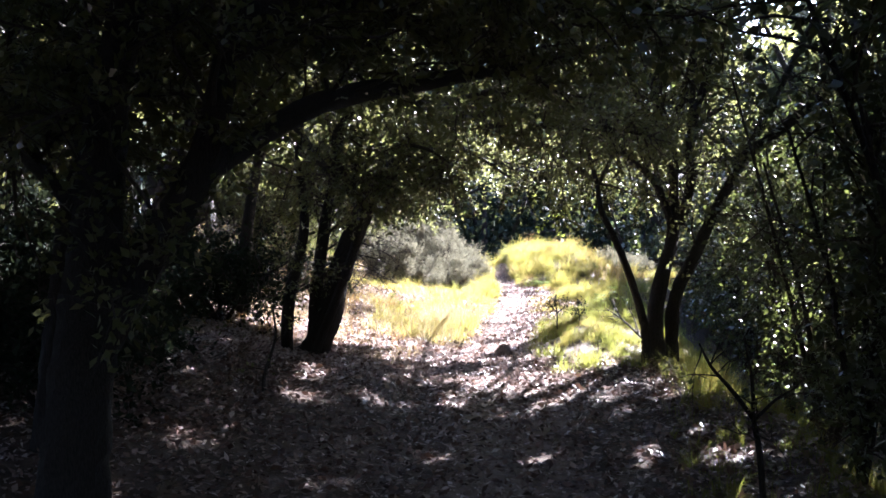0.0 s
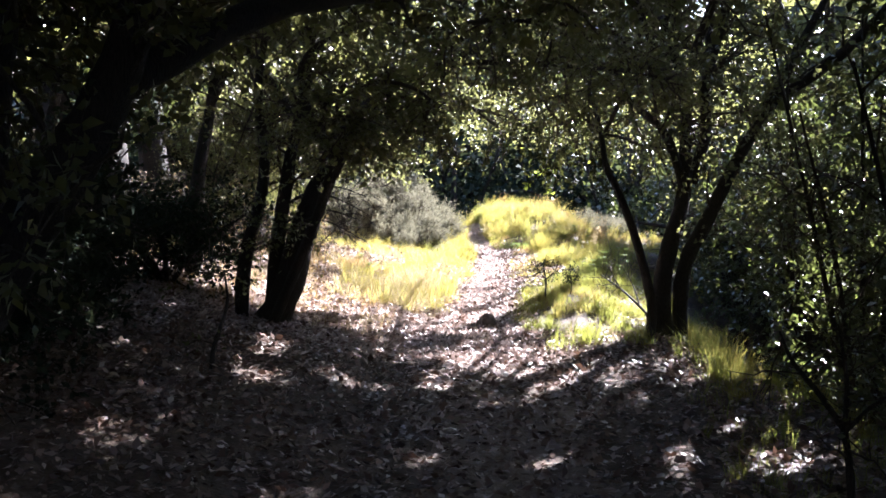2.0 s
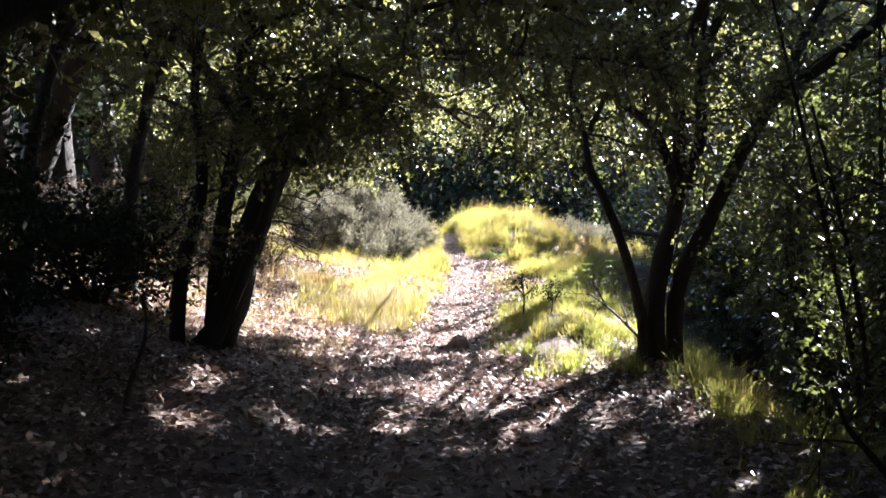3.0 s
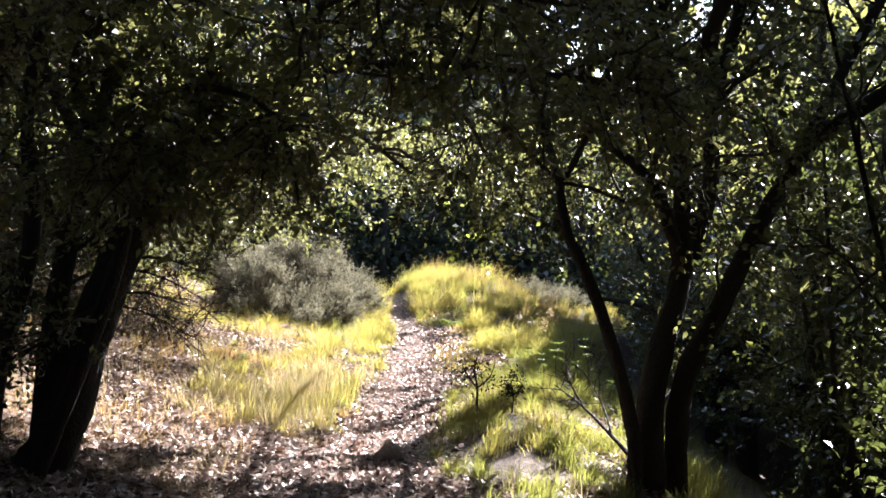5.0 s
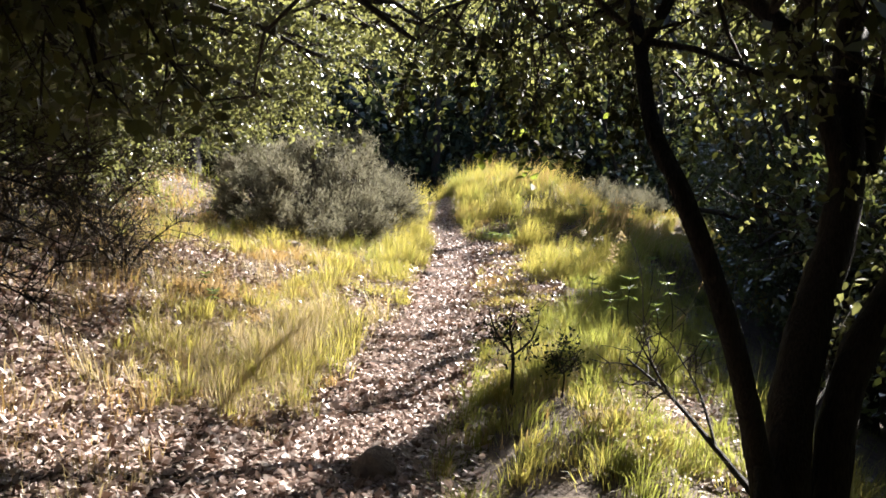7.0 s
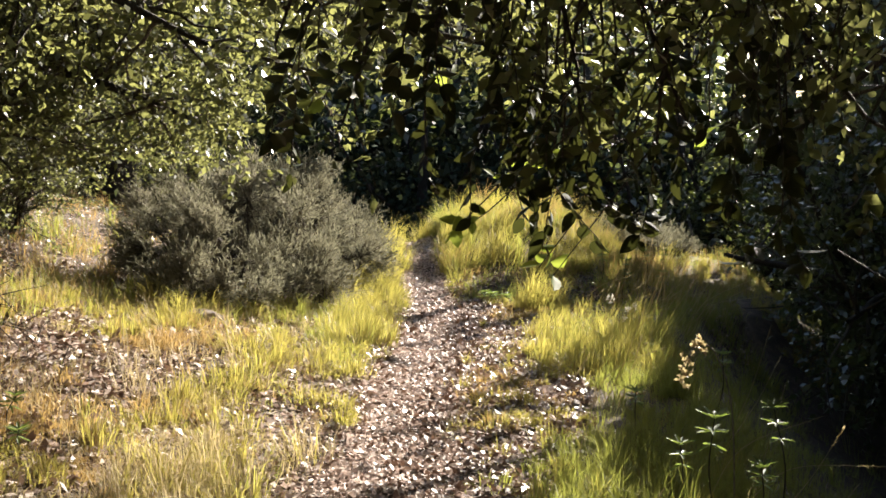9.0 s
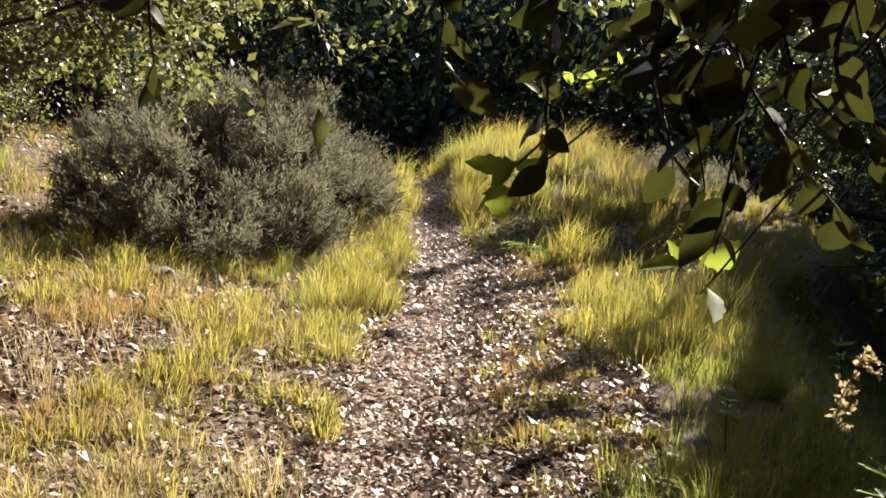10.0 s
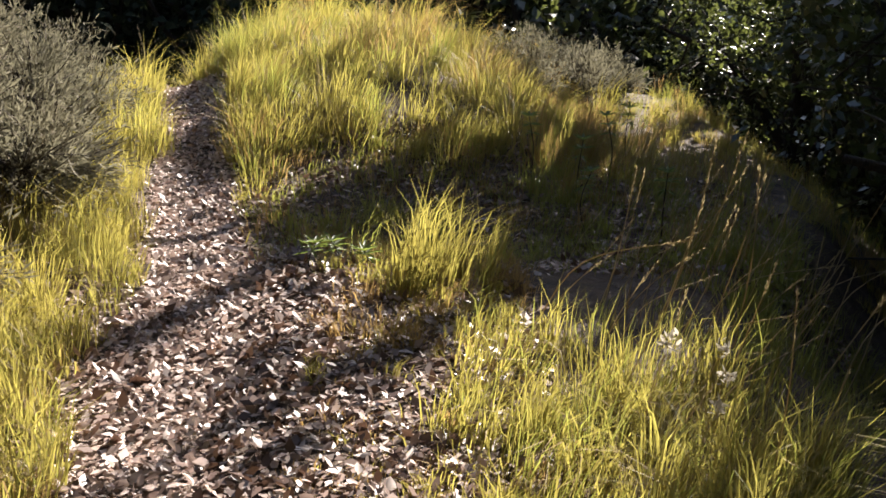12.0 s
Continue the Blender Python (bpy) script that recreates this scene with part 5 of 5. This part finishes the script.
# ---- the grey bush ----
def bush(label, cx, cy, sx, sy, h, clumps, seed, material=None, leaf=0.03, name="grey_bush", plume=0.3):
    """A bush of many plumes: each is a fan of fine stems set with tiny leaves."""
    r = np.random.default_rng(seed)
    base = np.array([cx, cy, gz(cx, cy) - 0.03])
    top = thing(name, base, label, "bush")
    wood, green = Soup(), Soup()
    at, along = [], []
    for k in range(clumps):
        a, q = r.uniform(0, 6.28), math.sqrt((k + r.random()) / clumps)
        x, y = cx + sx * q * math.cos(a), cy + sy * q * math.sin(a)
        tall = h * (1 - 0.62 * q**2.4) * (r.uniform(0.5, 1.15) if k % 7 else 1.3) * (0.85 + 0.5 * float(waves(x, y, 2.2, seed)))
        wide = plume * r.uniform(0.7, 1.3)
        heart = np.array([x, y, gz(x, y) + max(0.1, (tall - 0.8 * wide) * (1 if k % 3 else r.uniform(0.25, 0.8)))])
        fx, fy = cx + 0.6 * (x - cx), cy + 0.6 * (y - cy)
        foot = np.array([fx, fy, gz(fx, fy) - 0.02])
        tube(wood, curve_through([foot, (foot + heart) / 2 + r.normal(size=3) * 0.05, heart], 3) - base, [0.01, 0.004], 4)
        out = np.array([math.cos(a) * q, math.sin(a) * q, 0.75]) + r.normal(size=3) * 0.25
        for _ in range(30):
            way = unit(unit(out) * 1.0 + r.normal(size=3) * 0.62)
            tip = heart + way * wide * r.uniform(0.55, 1.2) + (0, 0, 0.04)
            if tip[2] < gz(tip[0], tip[1]) + 0.05:
                continue
            line = curve_through([heart - way * 0.08, (heart + tip) / 2 + r.normal(size=3) * 0.02, tip], 2)
            if r.random() < 0.4:
                tube(wood, line - base, [0.004, 0.0012], 3)
            m = 24
            u = r.uniform(0.2, 1.0, m) * (len(line) - 1)
            i = np.minimum(u.astype(int), len(line) - 2)
            at.append(line[i] + (line[i + 1] - line[i]) * (u - i)[:, None] + r.normal(size=(m, 3)) * 0.014)
            along.append(way + r.normal(size=(m, 3)) * 0.5 + (0, 0, 0.2))
    at, along = np.concatenate(at) - base, np.concatenate(along)
    leaf_shapes(green, at, along, r.normal(size=at.shape), leaf * r.uniform(0.5, 1.7, len(at)), leaf * 0.2, 0.2, 0.1, True)
    tagged(part("branchwork", wood.mesh("branchwork", TWIG, True), top), kind="stuff")
    tagged(part("foliage", green.mesh("foliage", material or SAGE), top), kind="stuff")
    return top


bush("dense grey-green sage bush with fine feathery foliage", -1.97, 15.2, 0.92, 1.5, 1.05, 135, 101, leaf=0.038, plume=0.27)
bush("grey sage bush spreading behind the first", -2.15, 16.9, 0.8, 0.85, 0.95, 55, 103, leaf=0.036)
bush("low grey bush at the edge of the gully", 1.45, 19.3, 0.45, 0.6, 0.42, 24, 102, leaf=0.036, plume=0.22)


# ---- stones ----
def stone(label, x, y, size, seed, name="stone", turn=0.0):
    """An angular stone: the hull of a few points, with worn edges and a pitted skin."""
    r = np.random.default_rng(seed)
    bm = bmesh.new()
    for p in unit(r.normal(size=(13, 3)) * (1, 1, 0.8)) * r.uniform(0.42, 0.55, (13, 1)):
        bm.verts.new(Vector(p))
    for p in ((-0.35, -0.3, -0.4), (0.4, -0.3, -0.4), (0.35, 0.35, -0.4), (-0.4, 0.3, -0.4)):
        bm.verts.new(Vector(p))
    hull = bmesh.ops.convex_hull(bm, input=bm.verts)
    loose = {g for g in hull["geom_interior"] + hull["geom_unused"] if isinstance(g, bmesh.types.BMVert)}
    bmesh.ops.delete(bm, geom=list(loose), context="VERTS")
    bmesh.ops.bevel(bm, geom=bm.edges[:], offset=0.025, segments=2, affect="EDGES", profile=0.6)
    bmesh.ops.triangulate(bm, faces=bm.faces[:])
    bmesh.ops.subdivide_edges(bm, edges=bm.edges[:], cuts=2, use_grid_fill=True)
    for v in bm.verts:
        v.co *= 1 + 0.05 * noise.noise(v.co * 5 + Vector((seed, 0, 0))) + 0.02 * noise.noise(v.co * 16)
        v.co = Vector((v.co.x * size[0], v.co.y * size[1], v.co.z * size[2]))
    me = bpy.data.meshes.new(name)
    bm.to_mesh(me)
    bm.free()
    me.materials.append(ROCK)
    ob = new(name, me)
    ob.location = (x, y, gz(x, y) + size[2] * 0.28)
    ob.rotation_euler = (0.1, 0.05, turn)
    return tagged(ob, label, "stone")


stone("angular brown stone lying on the path", -0.2, 7.95, (0.2, 0.18, 0.19), 4, turn=0.6)
stone("small weathered stone under the grey bush", -1.85, 13.3, (0.34, 0.2, 0.13), 8)


# ---- branches that hang into the walk ----
def leaf_mesh(seed, length, wide, toothed=0.0, material=None):
    """One broad leaf with a rib, a toothed rim and a droop."""
    r = np.random.default_rng(seed)
    n = 9
    u = np.linspace(0, 1, n)
    half = wide * length * np.sin(np.pi * u**0.8) ** 0.8 * 0.5
    half[1:-1] *= 1 + toothed * np.where(np.arange(n - 2) % 2, 1, -1)
    half[0] = half[-1] = 0.0006
    sag = -0.22 * length * u**2 + 0.02 * length * np.sin(6 * u + r.uniform(0, 3))
    rows = []
    for k in range(n):
        for v in (-1, -0.5, 0, 0.5, 1):
            rows.append((u[k] * length, v * half[k], sag[k] + 0.3 * abs(v) * half[k]))
    i = np.arange(n - 1)[:, None] * 5 + np.arange(4)[None]
    return mesh_of("leaf", rows, np.stack([i, i + 1, i + 6, i + 5], -1), None, material or BROAD_LEAF, True)


LEAVES = [leaf_mesh(300 + k, 0.042 * s, w, 0.0) for k, (s, w) in enumerate([(1.0, 0.6), (0.8, 0.66), (1.15, 0.55), (0.9, 0.7)])]
TOOTHED = [leaf_mesh(320 + k, 0.055 * s, w, 0.1, BRIGHT_LEAF) for k, (s, w) in enumerate([(1.0, 0.62), (0.8, 0.6), (1.1, 0.7)])]


def hanging_branch(label, sprays, seed, meshes=None, gap=0.017, size=1.1, leafed=0.34):
    """A branch of fine stems given by a few bends each, with broad leaves set along them."""
    r = np.random.default_rng(seed)
    base = np.array(sprays[0][0], float)
    top = thing("hanging_branch", base, label, "branch")
    for bends in sprays:
        line = curve_through(bends, 8)
        soup = Soup()
        tube(soup, line - base, [0.0035, 0.0022, 0.0011], 5)
        stem = part("stem", soup.mesh("stem", TWIG, True), top)
        run = np.r_[0, np.cumsum(np.linalg.norm(np.diff(line, axis=0), axis=1))]
        side = 1
        for d in np.arange(max(0.05, run[-1] - leafed), run[-1] + 0.004, gap):
            if r.random() < 0.12:
                continue
            p = np.array([np.interp(d, run, line[:, k]) for k in range(3)])
            k = min(np.searchsorted(run, d), len(line) - 1)
            ahead = unit(line[k] - line[max(0, k - 2)] + 1e-6)
            across = unit(np.cross(ahead, r.normal(size=3) * 0.6 + (0, 0, 1)))
            way = unit(0.55 * ahead + side * across + r.normal(size=3) * 0.3 - (0, 0, 0.25))
            side = -side
            up = unit(np.cross(way, across) + r.normal(size=3) * 0.45)
            z = unit(up - way * (up @ way))
            y = np.cross(z, way)
            s = size * r.uniform(0.75, 1.2)
            m = Matrix(((way[0] * s, y[0] * s, z[0] * s, p[0] - base[0]), (way[1] * s, y[1] * s, z[1] * s, p[1] - base[1]), (way[2] * s, y[2] * s, z[2] * s, p[2] - base[2]), (0, 0, 0, 1)))
            group = meshes or LEAVES
            leaf = new("leaf", group[r.integers(len(group))])
            leaf.parent = stem
            leaf.matrix_basis = m
    return top


hanging_branch("drooping oak branch with small dark backlit leaves",
               [[(0.35, 8.5, 1.95), (0.3, 8.8, 1.6), (0.22, 8.93, 1.36), (0.21, 8.95, 1.2)],
                [(0.35, 8.5, 1.95), (0.38, 8.8, 1.55), (0.34, 8.95, 1.33), (0.36, 8.98, 1.18)],
                [(0.4, 8.5, 1.95), (0.42, 8.85, 1.5), (0.42, 8.95, 1.32), (0.5, 9.0, 1.23), (0.6, 9.02, 1.17)],
                [(0.4, 8.5, 1.95), (0.46, 8.9, 1.5), (0.4, 8.97, 1.3), (0.37, 8.97, 1.12)],
                [(0.3, 8.5, 1.95), (0.15, 8.75, 1.6), (0.12, 8.85, 1.4), (0.13, 8.88, 1.28)],
                [(0.45, 8.5, 1.95), (0.52, 8.8, 1.6), (0.52, 8.9, 1.4), (0.6, 8.95, 1.28)],
                [(0.45, 8.5, 1.95), (0.6, 8.7, 1.65), (0.64, 8.85, 1.5), (0.72, 8.9, 1.4)],
                [(0.45, 8.5, 1.95), (0.7, 8.7, 1.6), (0.82, 8.8, 1.45), (0.9, 8.9, 1.3)],
                [(0.3, 8.5, 1.95), (0.1, 8.7, 1.75), (0.02, 8.8, 1.58), (-0.05, 8.85, 1.48)],
                [(0.3, 8.5, 1.95), (0.2, 8.7, 1.7), (0.12, 8.85, 1.55), (0.12, 8.9, 1.42)],
                [(0.35, 8.5, 1.95), (0.28, 8.7, 1.7), (0.28, 8.85, 1.5), (0.3, 8.9, 1.36)],
                [(0.3, 8.5, 1.95), (-0.05, 8.7, 1.7), (-0.18, 8.8, 1.5), (-0.22, 8.85, 1.38)],
                [(0.42, 8.5, 1.95), (0.4, 8.85, 1.55), (0.38, 8.97, 1.33), (0.44, 9.0, 1.22), (0.5, 9.02, 1.15)],
                [(0.42, 8.5, 1.95), (0.36, 8.85, 1.55), (0.31, 8.95, 1.33), (0.33, 8.98, 1.2)],
                [(0.45, 8.5, 1.95), (0.5, 8.85, 1.5), (0.47, 8.97, 1.3), (0.56, 9.02, 1.22), (0.62, 9.04, 1.2)],
                [(0.25, 8.4, 1.95), (0.14, 8.5, 1.65), (0.1, 8.58, 1.5), (0.08, 8.6, 1.4)],
                [(0.25, 8.4, 1.95), (0.2, 8.5, 1.7), (0.17, 8.6, 1.52), (0.2, 8.62, 1.42)]], 401)
r = np.random.default_rng(431)
for number, (lo, hi, low, high, count) in enumerate([(-0.25, 0.45, 1.36, 1.62, 9), (0.4, 1.0, 1.16, 1.6, 10), (0.85, 1.4, 1.2, 1.6, 9), (0.45, 1.1, 1.4, 1.75, 9)]):
    sprays = []
    for _ in range(count):
        x, y, z = r.uniform(lo, hi), r.uniform(8.85, 9.35), r.uniform(low, high)
        root = (0.4 * x + 0.6 * (lo + hi) / 2, 8.6, 2.0)
        sprays.append([root, ((root[0] + x) / 2, (root[1] + y) / 2, (z + 2.0) / 2 + 0.05), (x, y, z), (x + r.normal() * 0.05, y + r.normal() * 0.05, z - 0.1)])
    hanging_branch("drooping oak branch crowded with dark leaves", sprays, 440 + number)
hanging_branch("slender twig ending in bright green toothed leaves",
               [[(0.8, 8.95, 1.8), (0.62, 9.08, 1.45), (0.46, 9.16, 1.2), (0.36, 9.2, 1.06)], [(0.8, 8.95, 1.8), (0.66, 9.12, 1.42), (0.5, 9.2, 1.18), (0.39, 9.22, 1.03)]], 402, TOOTHED, 0.02, 1.0, 0.07)
hanging_branch("thin twig with a few bright yellow-green leaves",
               [[(0.2, 8.6, 2.0), (0.0, 9.0, 1.7), (-0.16, 9.2, 1.5), (-0.2, 9.25, 1.46)], [(0.3, 8.6, 2.0), (0.22, 9.0, 1.75), (0.16, 9.2, 1.6), (0.13, 9.25, 1.52)], [(0.7, 8.7, 2.0), (0.75, 9.1, 1.6), (0.78, 9.3, 1.42), (0.76, 9.35, 1.36)]], 404, TOOTHED, 0.025, 0.9, 0.06)
hanging_branch("low twig with a cluster of broad backlit leaves",
               [[(0.8, 8.95, 1.8), (0.42, 9.2, 1.42), (0.2, 9.31, 1.2), (0.125, 9.335, 1.13)], [(0.8, 8.95, 1.8), (0.46, 9.22, 1.42), (0.25, 9.34, 1.21), (0.165, 9.36, 1.15)]], 405, TOOTHED, 0.018, 0.85, 0.06)
hanging_branch("reaching twig with bright green toothed leaves",
               [[(2.9, 12.2, 1.6), (1.6, 11.5, 1.58), (0.8, 11.1, 1.38), (0.36, 11.0, 1.26), (0.15, 10.95, 1.215)], [(1.0, 11.2, 1.44), (0.55, 11.1, 1.33), (0.34, 11.05, 1.29), (0.18, 11.0, 1.265)]], 403, TOOTHED, 0.03, 1.0)


# ---- small plants ----
def whorl_plant(label, x, y, height, seed, blades_in=9, radius=0.06, pale=False):
    """A weed with a whorl of narrow leaflets on a stem."""
    r = np.random.default_rng(seed)
    base = np.array([x, y, gz(x, y) - 0.01])
    top = thing("whorled_weed", base, label, "weed", "whorled weeds")
    line = curve_through([(0, 0, 0), (r.normal() * 0.02, r.normal() * 0.02, height * 0.5), (r.normal() * 0.03, r.normal() * 0.03, height)], 4)
    soup = Soup()
    tube(soup, line, [0.004, 0.002], 5)
    stem = part("stem", soup.mesh("stem", TWIG, True), top)
    for level, (frac, count) in enumerate([(1.0, blades_in), (0.92, blades_in - 2), (0.7, 4)]):
        at = line[int(round((len(line) - 1) * frac))]
        for k in range(count):
            a = 6.283 * k / count + r.uniform(-0.2, 0.2) + level
            way = unit(np.array([math.cos(a), math.sin(a), 0.75 - 0.4 * level + r.normal() * 0.15]))
            leaf = Soup()
            leaf_shapes(leaf, [at], [way], [(0, 0, 1)], radius * r.uniform(0.8, 1.2), radius * 0.24, 0.35, 0.25)
            part("leaflet", leaf.mesh("leaflet", WEED_LEAF), stem)
    return top


for x, y, h, seed in [(0.98, 10.4, 0.38, 1), (0.86, 10.35, 0.3, 2), (1.22, 10.45, 0.42, 3), (1.32, 9.76, 0.2, 4), (1.1, 10.3, 0.25, 5), (1.02, 16.2, 0.3, 6), (1.0, 15.9, 0.24, 7), (1.2, 11.9, 0.3, 8), (0.78, 11.5, 0.2, 9), (1.25, 16.6, 0.34, 10), (1.45, 17.1, 0.3, 11), (0.85, 16.5, 0.28, 12), (1.3, 15.7, 0.3, 13), (-0.12, 14.95, 0.12, 14), (-0.02, 15.08, 0.11, 15), (0.05, 14.9, 0.1, 16), (-1.75, 10.6, 0.16, 17), (-1.6, 10.4, 0.12, 18)]:
    whorl_plant("young weed with whorls of narrow green leaves", x, y, h, 500 + seed, radius=0.07 if seed in (4, 1) else 0.055)


def seed_plant():
    """The dry arching stalk with clustered seed pods."""
    base = np.array([1.06, 10.45, gz(1.06, 10.45) - 0.01])
    top = thing("dry_seed_stalk", base, "dry brown arching stalk with clustered seed heads", "weed")
    bends = [(0, 0, 0), (-0.02, 0, 0.4), (-0.08, -0.02, 0.6), (-0.14, -0.03, 0.64), (-0.19, -0.03, 0.58), (-0.2, -0.03, 0.5)]
    line = curve_through(bends, 6)
    soup = Soup()
    tube(soup, line, [0.004, 0.0025, 0.0015], 5)
    stem = part("stem", soup.mesh("stem", DRY_WOOD, True), top)
    r = np.random.default_rng(77)
    for k in range(26):
        at = line[r.integers(len(line) * 5 // 9, len(line))] + r.normal(size=3) * 0.012
        pod = Soup()
        leaf_shapes(pod, np.repeat([at], 4, 0), r.normal(size=(4, 3)), r.normal(size=(4, 3)), 0.018, 0.013, 0.4, 0.2)
        part("seed_pod", pod.mesh("seed_pod", STRAW), stem)


seed_plant()


def grass_stalk(seed):
    """A tall stalk with a seed head, at the origin."""
    r = np.random.default_rng(seed)
    h = 0.4 * r.uniform(0.8, 1.2)
    top = thing("seeding_grass_stalk", (0, 0, 0), "tall dry grass stalk with a pale seed head", "grass", "seeding grass stalks")
    line = curve_through([(0, 0, 0), (0.03, 0, h * 0.5), (0.13 * r.uniform(0.3, 1.6), r.normal() * 0.03, h * 0.95)], 5)
    soup, head = Soup(), Soup()
    tube(soup, line, [0.0016, 0.0009], 4)
    stalk = part("stalk", soup.mesh("stalk", STRAW, True), top)
    k = 26
    u = r.uniform(0.76, 1.0, k) * (len(line) - 1)
    i = np.minimum(u.astype(int), len(line) - 2)
    at = line[i] + (line[i + 1] - line[i]) * (u - i)[:, None]
    leaf_shapes(head, at, unit(line[-1] - line[-3]) + r.normal(size=(k, 3)) * 0.2, r.normal(size=(k, 3)), 0.011, 0.0024, 0.2, 0.0)
    part("seed_head", head.mesh("seed_head", STRAW), stalk)
    return top


stalks = [grass_stalk(600 + k) for k in range(5)]
r = np.random.default_rng(611)
for number in range(74):
    far = number >= 60
    x, y = (r.uniform(0.55, 1.45), r.uniform(13.3, 15.0)) if not far else (r.uniform(0.3, 1.2), r.uniform(9.4, 12.0))
    m = Matrix.Translation((x, y, gz(x, y) - 0.01)) @ Matrix.Rotation(r.normal(0.2, 0.45), 4, "Z") @ Matrix.Rotation(r.normal(0.3, 0.2), 4, "Y") @ Matrix.Scale(r.uniform(0.9, 1.45), 4)
    if number < 5:
        stalks[number].matrix_basis = m
    else:
        copy_thing(stalks[number % 5], m)


def bloom(x, y, h, seed):
    r = np.random.default_rng(seed)
    base = np.array([x, y, gz(x, y) - 0.01])
    top = thing("white_flower", base, "small dried white flower among long grass", "flower", "dried white flowers")
    soup, head = Soup(), Soup()
    line = curve_through([(0, 0, 0), (0.02, 0, h * 0.6), (0.05, -0.01, h)], 4)
    tube(soup, line, [0.0018, 0.0012], 4)
    stem = part("stem", soup.mesh("stem", STRAW, True), top)
    k = 22
    leaf_shapes(head, np.repeat([line[-1]], k, 0) + r.normal(size=(k, 3)) * 0.008, r.normal(size=(k, 3)) + (0, 0, 0.4), r.normal(size=(k, 3)), 0.022, 0.009, 0.2, 0.2)
    part("petals", head.mesh("petals", FLOWER), stem)


for number, (x, y, h) in enumerate([(0.72, 13.6, 0.3), (0.83, 13.5, 0.26), (0.8, 13.45, 0.2), (0.88, 13.7, 0.24)]):
    bloom(x, y, h, 640 + number)

# the dark leafy weed on the mound, dead twigs beside it, and dry brush under the leaning oak
for number, (x, y, k) in enumerate([(0.32, 8.72, 1.0), (0.55, 8.35, 0.5)]):
    z = gz(x, y)
    tree("dark little weed with bare stems on the mound",
         [([(x, y, z - 0.02), (x + 0.01, y, z + 0.2 * k), (x - 0.01, y, z + 0.32 * k)], 0.008 * k, 0.004)],
         [([(x, y, z + 0.2 * k), (x + 0.09 * k, y, z + 0.28 * k), (x + 0.13 * k, y - 0.02, z + 0.38 * k)], 0.005, 0.002), ([(x, y, z + 0.22 * k), (x - 0.07 * k, y, z + 0.32 * k), (x - 0.1 * k, y - 0.02, z + 0.42 * k)], 0.005, 0.002), ([(x - 0.01, y, z + 0.3 * k), (x, y + 0.03, z + 0.38 * k), (x + 0.02, y + 0.04, z + 0.45 * k)], 0.004, 0.002)],
         701 + 20 * number, name="leafy_weed", category="weed", group="dark weeds", leaf_material=SHADE_LEAF, subs=6, sub_len=0.1 * k, twigs=3, twig_len=0.05, leaves=3.5, leaf=0.02, start=0.2, in_open=True)
tree("leafless dead branch lying on the slope",
     [([(1.25, 7.55, gz(1.25, 7.55)), (1.12, 7.8, 0.14), (0.98, 8.1, 0.26), (0.82, 8.35, 0.36)], 0.012, 0.004)],
     [([(1.12, 7.8, 0.14), (1.08, 8.0, 0.3), (1.0, 8.1, 0.44)], 0.006, 0.002), ([(0.98, 8.1, 0.26), (0.9, 8.05, 0.4), (0.84, 8.1, 0.5)], 0.005, 0.002)],
     702, name="dead_branch", category="branch", subs=8, sub_len=0.2, twigs=3, twig_len=0.1, leaves=0, start=0.3, in_open=True)
for number, (x, y, z) in enumerate([(-1.62, 6.75, 0.9), (-1.55, 6.8, 1.08)]):
    tree("tangle of bare dry twigs below the leaning oak",
         [([(x - 0.1, y - 0.15, z), (x + 0.05, y + 0.1, z + 0.1), (x + 0.22, y + 0.3, z + 0.12), (x + 0.42, y + 0.45, z + 0.04)], 0.009, 0.003)],
         [([(x + 0.05, y + 0.1, z + 0.1), (x + 0.12, y + 0.3, z + 0.26), (x + 0.25, y + 0.5, z + 0.32)], 0.006, 0.002), ([(x + 0.05, y + 0.15, z + 0.08), (x + 0.25, y + 0.25, z + 0.02), (x + 0.48, y + 0.35, z - 0.12)], 0.006, 0.002)],
         710 + number, name="dry_twigs", category="branch", group="dry twigs", subs=9, sub_len=0.3, twigs=5, twig_len=0.18, leaves=0.25, leaf=0.03, droop=0.1, start=0.1, in_open=True)
tree("thin young stem rising from the leafy floor",
     [([(-1.63, 4.56, gz(-1.63, 4.56) - 0.03), (-1.66, 4.7, 0.3), (-1.6, 4.8, 0.55), (-1.64, 4.9, 0.75)], 0.014, 0.005)], [], 720, name="sapling", subs=7, sub_len=0.25, twigs=3, twig_len=0.1, leaves=2, leaf=0.035, start=0.2, in_open=True)
